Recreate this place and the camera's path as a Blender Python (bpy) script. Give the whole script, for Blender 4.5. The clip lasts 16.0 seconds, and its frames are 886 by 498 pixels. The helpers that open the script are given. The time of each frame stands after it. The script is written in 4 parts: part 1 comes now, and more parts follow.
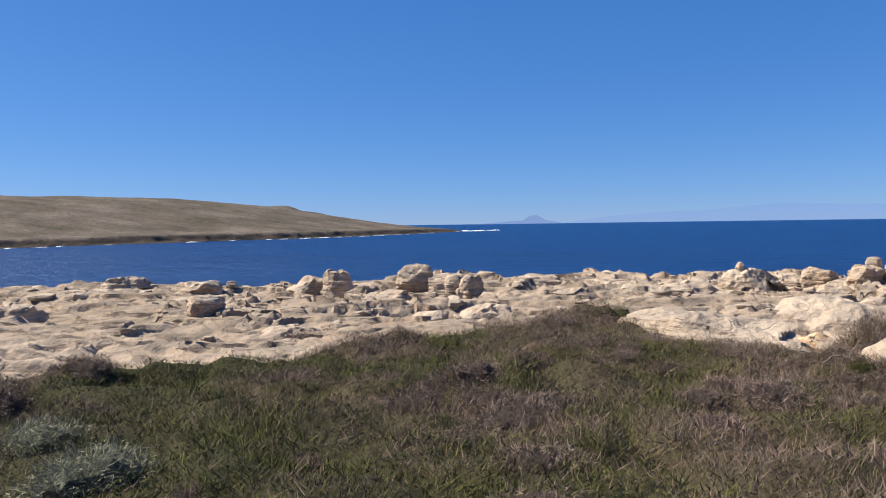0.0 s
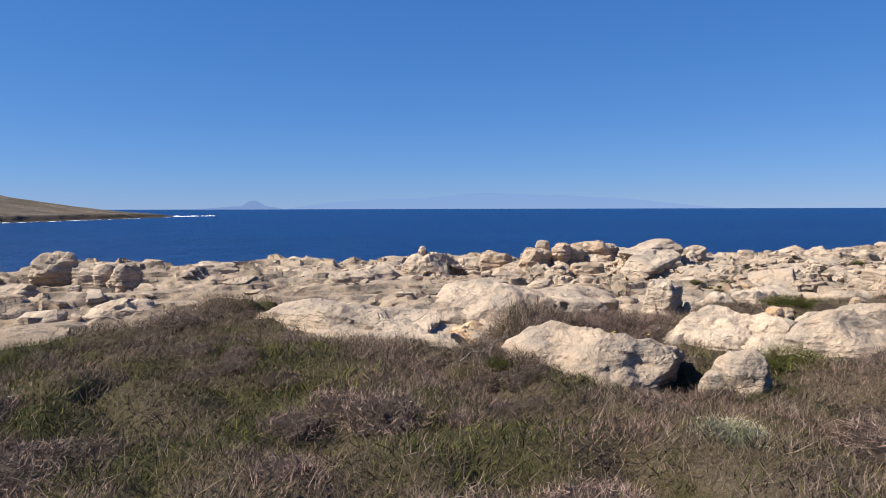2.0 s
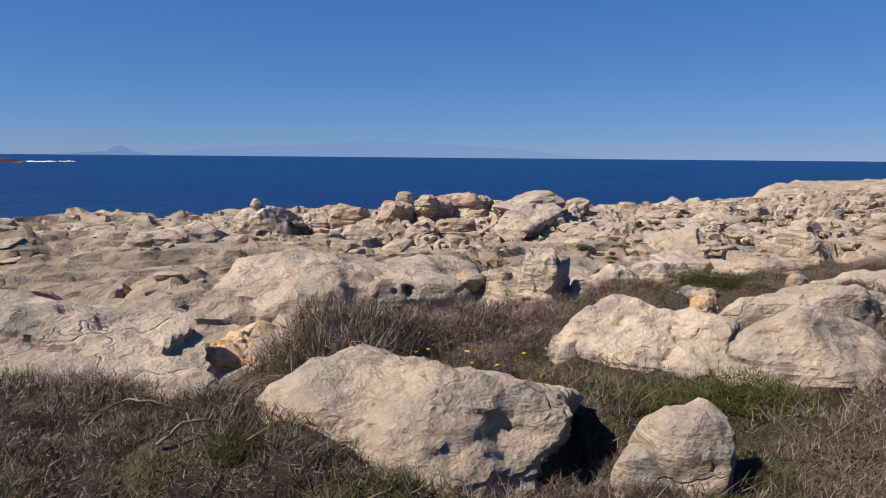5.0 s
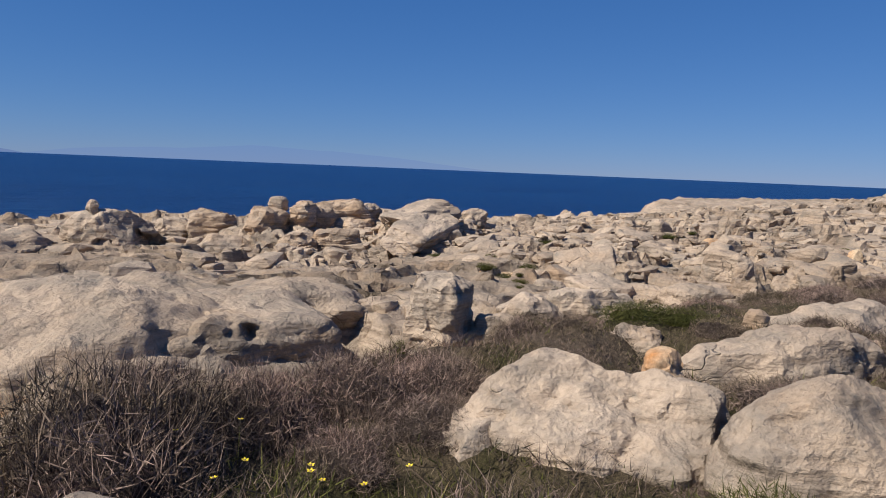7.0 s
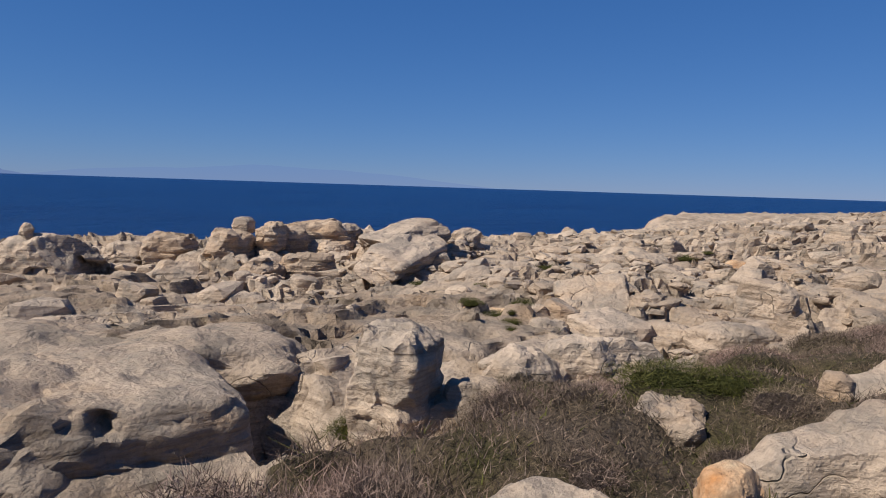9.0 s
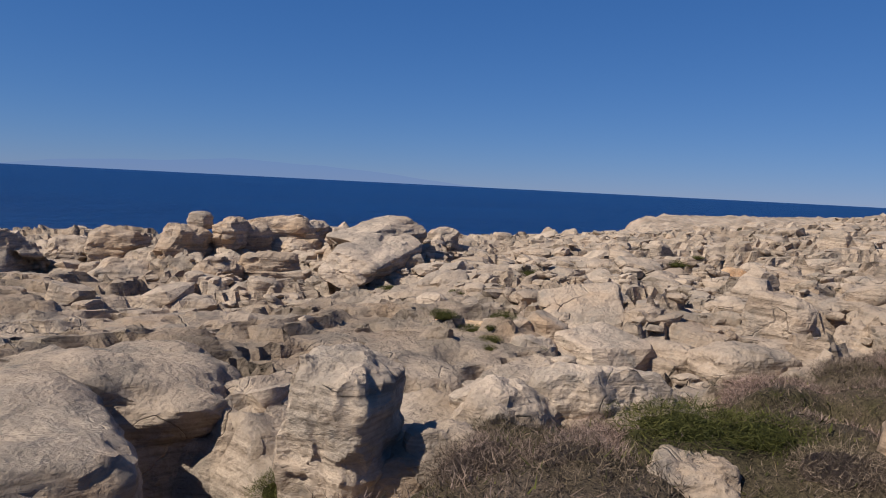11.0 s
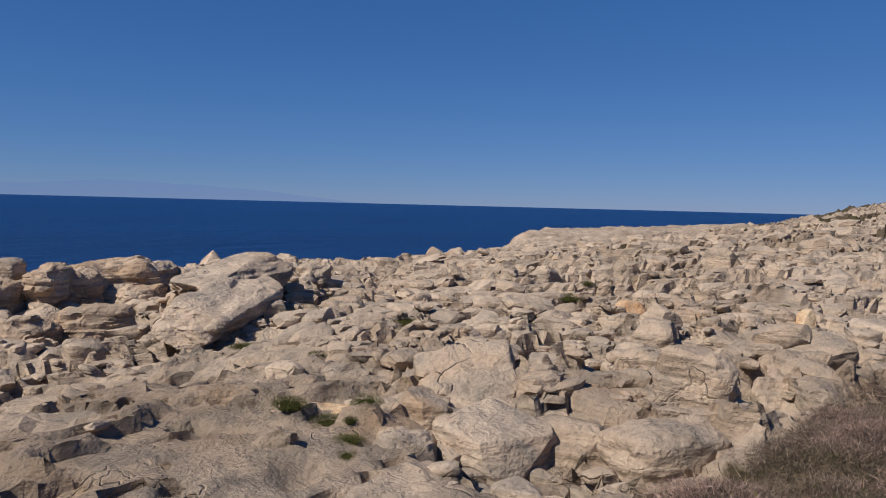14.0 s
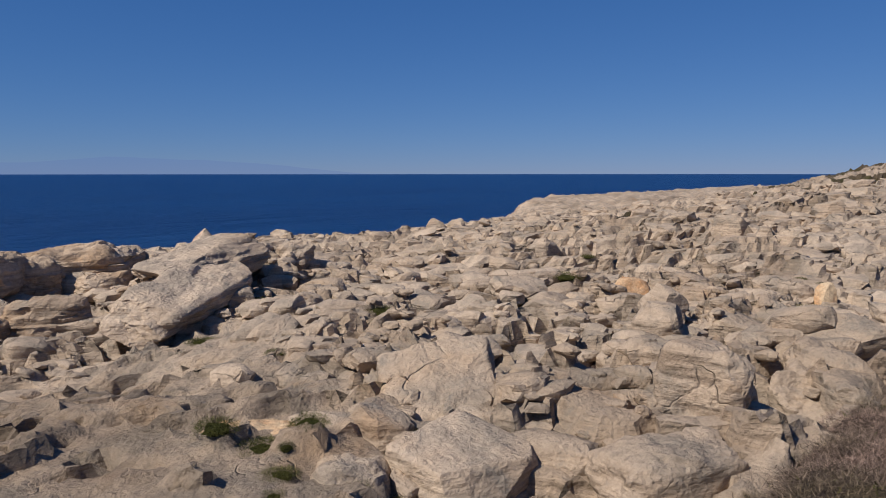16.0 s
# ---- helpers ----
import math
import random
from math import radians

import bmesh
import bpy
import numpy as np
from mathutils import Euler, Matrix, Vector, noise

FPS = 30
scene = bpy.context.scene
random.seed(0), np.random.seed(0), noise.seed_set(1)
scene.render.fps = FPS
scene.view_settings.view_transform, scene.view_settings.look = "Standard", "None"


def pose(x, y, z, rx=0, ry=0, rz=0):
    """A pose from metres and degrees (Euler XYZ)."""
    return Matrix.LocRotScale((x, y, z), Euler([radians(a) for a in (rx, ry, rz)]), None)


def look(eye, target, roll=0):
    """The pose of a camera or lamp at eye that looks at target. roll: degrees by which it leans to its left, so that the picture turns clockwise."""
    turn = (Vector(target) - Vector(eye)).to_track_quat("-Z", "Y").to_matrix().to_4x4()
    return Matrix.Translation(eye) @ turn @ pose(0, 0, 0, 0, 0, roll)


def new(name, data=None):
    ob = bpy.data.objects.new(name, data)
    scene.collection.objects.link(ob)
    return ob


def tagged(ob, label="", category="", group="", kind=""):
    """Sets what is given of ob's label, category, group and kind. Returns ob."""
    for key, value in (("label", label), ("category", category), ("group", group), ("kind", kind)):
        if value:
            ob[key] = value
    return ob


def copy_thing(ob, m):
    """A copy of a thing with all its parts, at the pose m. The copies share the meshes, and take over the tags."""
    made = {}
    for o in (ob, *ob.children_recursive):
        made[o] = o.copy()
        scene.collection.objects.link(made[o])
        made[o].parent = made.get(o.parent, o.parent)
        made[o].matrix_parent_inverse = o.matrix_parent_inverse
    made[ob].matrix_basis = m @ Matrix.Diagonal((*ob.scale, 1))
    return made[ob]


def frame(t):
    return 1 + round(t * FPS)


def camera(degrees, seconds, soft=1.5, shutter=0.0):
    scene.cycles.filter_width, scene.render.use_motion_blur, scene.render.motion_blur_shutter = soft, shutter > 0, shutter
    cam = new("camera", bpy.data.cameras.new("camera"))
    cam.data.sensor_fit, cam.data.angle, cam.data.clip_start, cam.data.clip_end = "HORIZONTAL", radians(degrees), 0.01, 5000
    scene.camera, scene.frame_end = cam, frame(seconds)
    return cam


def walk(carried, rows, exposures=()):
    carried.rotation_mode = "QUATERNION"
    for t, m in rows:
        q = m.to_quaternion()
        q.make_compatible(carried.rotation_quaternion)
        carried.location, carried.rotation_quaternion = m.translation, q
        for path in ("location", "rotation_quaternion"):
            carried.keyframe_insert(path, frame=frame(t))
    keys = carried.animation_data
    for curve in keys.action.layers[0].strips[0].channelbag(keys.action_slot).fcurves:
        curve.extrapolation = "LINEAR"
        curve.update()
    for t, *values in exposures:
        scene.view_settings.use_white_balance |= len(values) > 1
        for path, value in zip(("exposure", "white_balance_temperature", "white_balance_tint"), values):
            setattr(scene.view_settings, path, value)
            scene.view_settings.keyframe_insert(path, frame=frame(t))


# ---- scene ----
PATH = [
    (0.0, 0.000, 0.000, 1.927, 0.00, -1.98, 0.78),
    (0.5, 0.277, 0.467, 1.889, -2.92, -1.47, 0.76),
    (1.0, 0.672, 0.919, 1.859, -8.45, -1.60, 0.30),
    (1.5, 1.127, 1.378, 1.816, -14.61, -2.28, 0.25),
    (2.0, 1.618, 1.856, 1.770, -21.48, -3.21, 0.14),
    (2.5, 2.125, 2.345, 1.771, -26.66, -3.86, -0.23),
    (3.0, 2.551, 2.860, 1.759, -29.98, -3.58, -0.64),
    (5.5, 4.229, 5.369, 1.601, -31.11, -7.95, -0.19),
    (6.0, 4.533, 5.855, 1.495, -33.92, -7.83, -0.99),
    (6.5, 4.848, 6.280, 1.555, -36.64, -7.61, -1.76),
    (7.0, 5.269, 6.657, 1.530, -38.82, -6.23, -2.37),
    (7.5, 5.655, 7.022, 1.529, -40.02, -6.19, -2.33),
    (8.0, 6.026, 7.372, 1.567, -39.50, -4.93, -2.25),
    (8.5, 6.367, 7.672, 1.526, -38.63, -4.86, -1.74),
    (11.0, 7.434, 8.709, 1.473, -40.23, -5.02, -2.89),
    (11.5, 7.476, 8.935, 1.515, -41.61, -3.96, -1.99),
    (12.0, 7.632, 9.075, 1.518, -42.84, -3.78, -1.43),
    (12.5, 7.912, 9.187, 1.504, -44.37, -3.78, -1.31),
    (13.0, 8.189, 9.404, 1.533, -45.78, -3.64, -1.45),
    (13.5, 8.412, 9.590, 1.642, -47.49, -3.68, -1.48),
    (14.0, 8.675, 9.665, 1.734, -49.08, -3.50, -1.45),
    (14.5, 8.891, 9.703, 1.809, -49.72, -3.70, -0.22),
    (15.0, 9.165, 9.826, 1.872, -49.32, -4.31, 0.30),
    (15.5, 9.392, 9.935, 1.871, -48.71, -5.53, 0.19),
    (16.0, 9.633, 10.041, 1.789, -48.61, -5.90, 0.02),
]
EXPOSURES = [(0.0, 1.02, 6600, 6), (3.0, 0.80, 6550, 7), (6.0, 0.48, 6500, 8), (10.0, 0.33, 6500, 9), (16.0, 0.18, 6500, 9.5)]
DEG = 62.13
cam = camera(DEG, 16.0, soft=1.0)
walk(cam, [(t, pose(x, y, z, 90 + pitch, roll, yaw)) for t, x, y, z, yaw, pitch, roll in PATH], EXPOSURES)

# ---- light ----
SUN_FROM = Vector((-0.98, 0.18, 0.0)).normalized()
SUN_UP = radians(46)
world = bpy.data.worlds.new("world")
scene.world = world
world.use_nodes = True
wn = world.node_tree.nodes
wl = world.node_tree.links
sky = wn.new("ShaderNodeTexSky")
sky.sky_type = "NISHITA"
sky.sun_disc = False
sky.sun_elevation = SUN_UP
sky.sun_rotation = math.atan2(SUN_FROM.x, SUN_FROM.y)
sky.altitude = 2500
sky.air_density, sky.dust_density, sky.ozone_density = 1.0, 0.0, 2.0
parts = wn.new("ShaderNodeSeparateColor")
join = wn.new("ShaderNodeCombineColor")
wl.new(sky.outputs[0], parts.inputs[0])
for i, (white, power, level) in enumerate(((8.0, 0.94, 1.75), (8.4, 0.655, 2.6), (7.3, 0.5, 4.3))):
    # clear dry air: a deeper, more even blue than the plain model
    share, bend, gain = (wn.new("ShaderNodeMath") for _ in range(3))
    share.operation, bend.operation, gain.operation = "DIVIDE", "POWER", "MULTIPLY"
    share.inputs[1].default_value, bend.inputs[1].default_value, gain.inputs[1].default_value = white, power, level
    wl.new(parts.outputs[i], share.inputs[0])
    wl.new(share.outputs[0], bend.inputs[0])
    wl.new(bend.outputs[0], gain.inputs[0])
    wl.new(gain.outputs[0], join.inputs[i])
wl.new(join.outputs[0], wn["Background"].inputs[0])
wn["Background"].inputs[1].default_value = 0.093
sun = new("sun", bpy.data.lights.new("sun", "SUN"))
sun.data.energy, sun.data.angle, sun.data.color = 5.0, radians(0.55), (1.0, 0.94, 0.85)
to_sun = SUN_FROM * math.cos(SUN_UP) + Vector((0, 0, math.sin(SUN_UP)))
sun.matrix_world = look(to_sun * 200, (0, 0, 0))


# ---- materials ----
class Mat:
    """A node material with short ways to add textures."""

    def __init__(self, name, rough=0.9, spec=0.2):
        self.m = bpy.data.materials.new(name)
        self.m.use_nodes = True
        self.n, self.l = self.m.node_tree.nodes, self.m.node_tree.links
        self.b = self.n["Principled BSDF"]
        self.b.inputs["Roughness"].default_value = rough
        self.b.inputs["Specular IOR Level"].default_value = spec
        self.co = self.n.new("ShaderNodeTexCoord").outputs["Object"]

    def geo(self):
        self.co = self.n.new("ShaderNodeNewGeometry").outputs["Position"]
        return self

    def scaled(self, sx, sy, sz):
        v = self.n.new("ShaderNodeMapping")
        v.inputs["Scale"].default_value = (sx, sy, sz)
        self.l.new(self.co, v.inputs[0])
        return v.outputs[0]

    def noise(self, scale, detail=6, rough=0.6, co=None, distort=0.0):
        t = self.n.new("ShaderNodeTexNoise")
        t.inputs["Scale"].default_value, t.inputs["Detail"].default_value = scale, detail
        t.inputs["Roughness"].default_value, t.inputs["Distortion"].default_value = rough, distort
        self.l.new(co or self.co, t.inputs["Vector"])
        return t.outputs["Fac"]

    def voronoi(self, scale, feature="F1", out="Distance"):
        t = self.n.new("ShaderNodeTexVoronoi")
        t.feature = feature
        t.inputs["Scale"].default_value = scale
        self.l.new(self.co, t.inputs["Vector"])
        return t.outputs[out]

    def ramp(self, fac, *stops):
        r = self.n.new("ShaderNodeValToRGB")
        while len(r.color_ramp.elements) < len(stops):
            r.color_ramp.elements.new(0.5)
        for e, (p, c) in zip(r.color_ramp.elements, stops):
            e.position, e.color = p, (*c, 1) if not isinstance(c, float) else (c, c, c, 1)
        self.l.new(fac, r.inputs[0])
        return r.outputs[0]

    def mix(self, fac, a, b, mode="MIX"):
        x = self.n.new("ShaderNodeMix")
        x.data_type, x.blend_type = "RGBA", mode
        for value, socket in ((fac, x.inputs[0]), (a, x.inputs[6]), (b, x.inputs[7])):
            if isinstance(value, (int, float)):
                socket.default_value = value
            elif isinstance(value, tuple):
                socket.default_value = (*value, 1)
            else:
                self.l.new(value, socket)
        return x.outputs[2]

    def calc(self, op, a, b=0.0):
        x = self.n.new("ShaderNodeMath")
        x.operation = op
        for value, socket in ((a, x.inputs[0]), (b, x.inputs[1])):
            if isinstance(value, (int, float)):
                socket.default_value = value
            else:
                self.l.new(value, socket)
        return x.outputs[0]

    def cracks(self, scale, wander, width):
        """Thin wandering joints that break off and start again: 1 in the joint, 0 elsewhere."""
        n = self.n.new("ShaderNodeTexNoise")
        n.inputs["Scale"].default_value, n.inputs["Detail"].default_value = scale * 1.6, 4
        self.l.new(self.co, n.inputs["Vector"])
        a = self.n.new("ShaderNodeVectorMath")
        a.operation = "MULTIPLY_ADD"
        a.inputs[1].default_value = (wander, wander, wander)
        self.l.new(n.outputs["Color"], a.inputs[0])
        self.l.new(self.co, a.inputs[2])
        t = self.n.new("ShaderNodeTexVoronoi")
        t.feature = "DISTANCE_TO_EDGE"
        t.inputs["Scale"].default_value = scale
        flat = self.n.new("ShaderNodeMapping")
        flat.inputs["Scale"].default_value = (0.8, 0.8, 2.6)
        self.l.new(a.outputs[0], flat.inputs[0])
        self.l.new(flat.outputs[0], t.inputs["Vector"])
        line = self.ramp(t.outputs["Distance"], (0.0, 1.0), (width, 0.0))
        return self.calc("MULTIPLY", line, self.ramp(self.noise(scale * 0.9, 4), (0.50, 0.0), (0.62, 1.0)))

    def random(self):
        return self.n.new("ShaderNodeObjectInfo").outputs["Random"]

    def island(self):
        return self.n.new("ShaderNodeNewGeometry").outputs["Random Per Island"]

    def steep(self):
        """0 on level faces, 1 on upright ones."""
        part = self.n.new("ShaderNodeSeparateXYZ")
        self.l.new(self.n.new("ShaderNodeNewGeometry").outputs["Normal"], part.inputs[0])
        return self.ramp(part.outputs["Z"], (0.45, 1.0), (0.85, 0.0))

    def attribute(self, name):
        a = self.n.new("ShaderNodeAttribute")
        a.attribute_name = name
        return a.outputs["Fac"]

    def colour(self, c):
        if isinstance(c, tuple):
            self.b.inputs["Base Color"].default_value = (*c, 1)
        else:
            self.l.new(c, self.b.inputs["Base Color"])
        return self

    def bump(self, height, strength=0.5, distance=0.02):
        x = self.n.new("ShaderNodeBump")
        x.inputs["Strength"].default_value, x.inputs["Distance"].default_value = strength, distance
        self.l.new(height, x.inputs["Height"])
        self.l.new(x.outputs[0], self.b.inputs["Normal"])
        return self


def limestone(k, soil=None, tone=1.0, rust=0.45):
    """Pale weathered limestone: cream and grey in patches, ochre stains, thin strata and small pits."""
    k.geo()
    big = k.ramp(k.noise(0.45, 4, 0.55), (0.36, (0.49 * tone, 0.375 * tone, 0.28 * tone)), (0.62, (0.64 * tone, 0.505 * tone, 0.39 * tone)))
    grey = k.ramp(k.noise(1.9, 7, 0.62, k.scaled(1.0, 1.0, 1.7)), (0.46, 0.0), (0.60, 1.0))
    c = k.mix(k.calc("MULTIPLY", grey, 0.62), big, (0.31 * tone, 0.265 * tone, 0.22 * tone))
    ochre = k.ramp(k.noise(0.8, 5, 0.6, k.scaled(1.0, 1.0, 2.2), 0.4), (0.60 - 0.2 * (rust > 0.5), 0.0), (0.72, 1.0))
    c = k.mix(k.calc("MULTIPLY", ochre, rust), c, (0.50 * tone, 0.31 * tone, 0.17 * tone))
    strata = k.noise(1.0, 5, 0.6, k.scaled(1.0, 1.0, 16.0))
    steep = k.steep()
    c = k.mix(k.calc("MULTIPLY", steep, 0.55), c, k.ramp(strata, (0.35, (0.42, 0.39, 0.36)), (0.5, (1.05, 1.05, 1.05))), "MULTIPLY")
    grain = k.noise(24.0, 9, 0.72)
    c = k.mix(0.42, c, k.ramp(grain, (0.36, (0.58, 0.55, 0.52)), (0.56, (1.08, 1.06, 1.03))), "MULTIPLY")
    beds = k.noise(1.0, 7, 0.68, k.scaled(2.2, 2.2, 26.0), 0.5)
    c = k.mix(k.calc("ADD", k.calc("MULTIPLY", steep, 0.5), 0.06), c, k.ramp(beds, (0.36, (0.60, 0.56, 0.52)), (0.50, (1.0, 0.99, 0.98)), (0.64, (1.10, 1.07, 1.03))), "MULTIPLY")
    lichen = k.ramp(k.noise(3.2, 9, 0.7), (0.56, 0.0), (0.70, 1.0))
    c = k.mix(k.calc("MULTIPLY", lichen, 0.6), c, (0.22 * tone, 0.21 * tone, 0.19 * tone))
    crack = k.cracks(0.8, 0.9, 0.014)
    if soil is not None:
        c = k.mix(k.attribute("crust"), c, k.mix(1.0, c, (0.64, 0.62, 0.60), "MULTIPLY"))
        mask = k.attribute("soil")
        mask = k.ramp(k.calc("ADD", mask, k.calc("MULTIPLY", k.calc("SUBTRACT", k.noise(5.0, 6, 0.7), 0.5), 0.9)), (0.42, 0.0), (0.62, 1.0))
        c = k.mix(mask, c, soil(k))
    k.colour(c)
    pits = k.ramp(k.voronoi(16.0), (0.0, 0.0), (0.35, 1.0))
    h = k.calc("ADD", k.calc("MULTIPLY", k.noise(2.6, 10, 0.60, k.scaled(1.0, 1.0, 1.5)), 1.7), k.calc("MULTIPLY", grain, 0.30))
    h = k.calc("ADD", k.calc("ADD", h, k.calc("MULTIPLY", pits, 0.09)), k.calc("MULTIPLY", k.calc("MULTIPLY", strata, steep), 0.45))
    h = k.calc("SUBTRACT", h, k.calc("MULTIPLY", crack, 0.3))
    return k.bump(h, 1.0, 0.09).m


def soil_colour(k):
    a = k.ramp(k.noise(1.1, 5, 0.6), (0.38, (0.056, 0.052, 0.023)), (0.5, (0.088, 0.068, 0.047)), (0.64, (0.112, 0.087, 0.069)))
    a = k.mix(k.calc("MULTIPLY", k.attribute("herb"), 0.85), a, (0.036, 0.036, 0.015))
    mat = k.ramp(k.noise(44.0, 8, 0.8, k.scaled(1.0, 1.0, 0.35), 1.2), (0.38, (0.22, 0.20, 0.17)), (0.50, (0.9, 0.88, 0.8)), (0.62, (1.6, 1.5, 1.35)))
    return k.mix(0.9, a, mat, "MULTIPLY")


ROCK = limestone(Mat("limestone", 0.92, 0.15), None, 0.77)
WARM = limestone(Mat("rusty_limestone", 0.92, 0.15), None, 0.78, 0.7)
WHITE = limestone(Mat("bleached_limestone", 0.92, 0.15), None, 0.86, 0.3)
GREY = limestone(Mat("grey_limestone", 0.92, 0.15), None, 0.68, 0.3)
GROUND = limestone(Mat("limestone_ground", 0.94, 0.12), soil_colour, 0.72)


def twig_material(name, dark, light, spread=(0.25, 0.8)):
    k = Mat(name, 0.85, 0.15)
    c = k.ramp(k.island(), (spread[0], dark), (spread[1], light))
    tint = k.ramp(k.random(), (0.0, (0.8, 0.78, 0.76)), (1.0, (1.15, 1.1, 1.08)))
    c = k.mix(1.0, c, tint, "MULTIPLY")
    k.geo()
    patch = k.ramp(k.noise(0.9, 4, 0.6), (0.36, (0.72, 0.74, 0.58)), (0.52, (0.98, 0.95, 0.90)), (0.66, (1.22, 1.10, 1.05)))
    return k.colour(k.mix(1.0, c, patch, "MULTIPLY")).m


DRY = twig_material("dry_twigs", (0.046, 0.036, 0.028), (0.175, 0.132, 0.108))
STRAW = twig_material("dry_straw", (0.15, 0.105, 0.066), (0.32, 0.24, 0.155))
HEATH = twig_material("heath_twigs", (0.078, 0.059, 0.050), (0.285, 0.22, 0.195))
SAGE = twig_material("sage_leaves", (0.16, 0.165, 0.115), (0.36, 0.36, 0.27))
GREEN = twig_material("green_leaves", (0.042, 0.046, 0.015), (0.112, 0.114, 0.036))

k = Mat("sea_water", 0.35, 0.22).geo()
k.b.inputs["IOR"].default_value = 1.33
swell = k.noise(0.05, 5, 0.6, k.scaled(1.0, 2.0, 1.0), 0.4)
k.colour(k.ramp(k.noise(0.012, 4, 0.6, k.scaled(0.5, 2.5, 1.0)), (0.35, (0.001, 0.020, 0.088)), (0.65, (0.002, 0.031, 0.115))))
k.bump(k.calc("ADD", k.calc("MULTIPLY", swell, 1.5), k.calc("MULTIPLY", k.noise(0.7, 6, 0.65, k.scaled(1.0, 1.6, 1.0)), 0.35)), 1.0, 2.2)
WATER = k.m
k = Mat("sea_foam", 0.9, 0.2)
FOAM = k.colour(k.ramp(k.noise(0.4, 5), (0.3, (0.55, 0.6, 0.62)), (0.6, (0.85, 0.87, 0.87)))).m
k = Mat("far_scrub", 0.95, 0.05).geo()
c = k.ramp(k.noise(0.03, 7, 0.65), (0.34, (0.070, 0.063, 0.044)), (0.5, (0.112, 0.092, 0.075)), (0.66, (0.165, 0.136, 0.113)))
c = k.mix(0.6, c, k.ramp(k.noise(0.35, 6, 0.75), (0.36, (0.45, 0.45, 0.42)), (0.6, (1.2, 1.15, 1.1))), "MULTIPLY")
sep = k.n.new("ShaderNodeSeparateXYZ")
k.l.new(k.co, sep.inputs[0])
low = k.ramp(k.calc("ADD", k.calc("MULTIPLY", k.calc("ADD", sep.outputs["Z"], 6.0), 0.22), k.calc("MULTIPLY", k.noise(0.09, 5), 0.5)), (0.62, 1.0), (0.95, 0.0))
k.colour(k.mix(low, c, (0.075, 0.058, 0.045)))
FAR_SCRUB = k.bump(k.noise(0.25, 7, 0.7), 0.8, 2.0).m


# Air haze put into the colour: a see-through glow, not sunlit land.
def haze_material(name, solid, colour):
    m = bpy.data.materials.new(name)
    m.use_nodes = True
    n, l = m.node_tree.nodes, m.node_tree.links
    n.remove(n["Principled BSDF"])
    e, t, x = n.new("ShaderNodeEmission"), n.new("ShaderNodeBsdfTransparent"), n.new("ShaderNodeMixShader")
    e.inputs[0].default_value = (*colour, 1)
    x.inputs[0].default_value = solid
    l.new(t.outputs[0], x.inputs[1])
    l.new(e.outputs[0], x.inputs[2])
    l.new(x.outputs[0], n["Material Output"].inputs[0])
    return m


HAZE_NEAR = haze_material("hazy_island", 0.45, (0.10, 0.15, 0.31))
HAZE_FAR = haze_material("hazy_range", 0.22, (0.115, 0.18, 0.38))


# ---- noise on arrays ----
def lattice(i, j, k, seed):
    h = (i * 374761393 + j * 668265263 + k * 2147483647 + seed * 1274126177) & 0xFFFFFFFF
    h = ((h ^ (h >> 13)) * 1274126177) & 0xFFFFFFFF
    h = ((h ^ (h >> 16)) * 2246822519) & 0xFFFFFFFF
    return ((h ^ (h >> 15)) & 0xFFFFFF) / float(0xFFFFFF)


def vnoise(x, y, z=None, seed=0):
    """Smooth value noise, -1 to 1."""
    z = np.zeros_like(x) if z is None else z
    fl = [np.floor(a) for a in (x, y, z)]
    i, j, k = (a.astype(np.int64) for a in fl)
    u, v, w = (a - b for a, b in zip((x, y, z), fl))
    u, v, w = (a * a * a * (a * (a * 6 - 15) + 10) for a in (u, v, w))
    out = 0
    for dk, wk in ((0, 1 - w), (1, w)):
        if dk and not w.any():
            continue
        for dj, wj in ((0, 1 - v), (1, v)):
            for di, wi in ((0, 1 - u), (1, u)):
                out = out + wi * wj * wk * lattice(i + di, j + dj, k + dk, seed)
    return out * 2 - 1


def fbm(x, y, z=None, octaves=5, seed=0, gain=0.5):
    out, amp, total = 0, 1.0, 0.0
    for o in range(octaves):
        s = 2.03 ** o
        out = out + amp * vnoise(x * s + 17.3 * o, y * s - 9.1 * o, None if z is None else z * s + 4.7 * o, seed + o)
        total += amp
        amp *= gain
    return out / total


def cells(x, y, seed=0):
    """Worley cells: nearest distance, second less nearest, a random number for the cell, and the way to its middle."""
    i, j = np.floor(x).astype(np.int64), np.floor(y).astype(np.int64)
    f1, f2 = np.full(x.shape, 9.0), np.full(x.shape, 9.0)
    rnd, ax, ay = np.zeros_like(x), np.zeros_like(x), np.zeros_like(x)
    zero = np.zeros_like(i)
    for di in (-1, 0, 1):
        for dj in (-1, 0, 1):
            px = i + di + lattice(i + di, j + dj, zero, seed + 1)
            py = j + dj + lattice(i + di, j + dj, zero, seed + 2)
            d = np.hypot(px - x, py - y)
            near = d < f1
            f2 = np.where(near, f1, np.minimum(f2, d))
            rnd = np.where(near, lattice(i + di, j + dj, zero, seed + 3), rnd)
            ax, ay = np.where(near, x - px, ax), np.where(near, y - py, ay)
            f1 = np.minimum(f1, d)
    return f1, f2 - f1, rnd, ax, ay


def smooth(a, b, x):
    t = np.clip((x - a) / (b - a), 0, 1)
    return t * t * (3 - 2 * t)


# ---- the lie of the land ----
SEA = -6.0


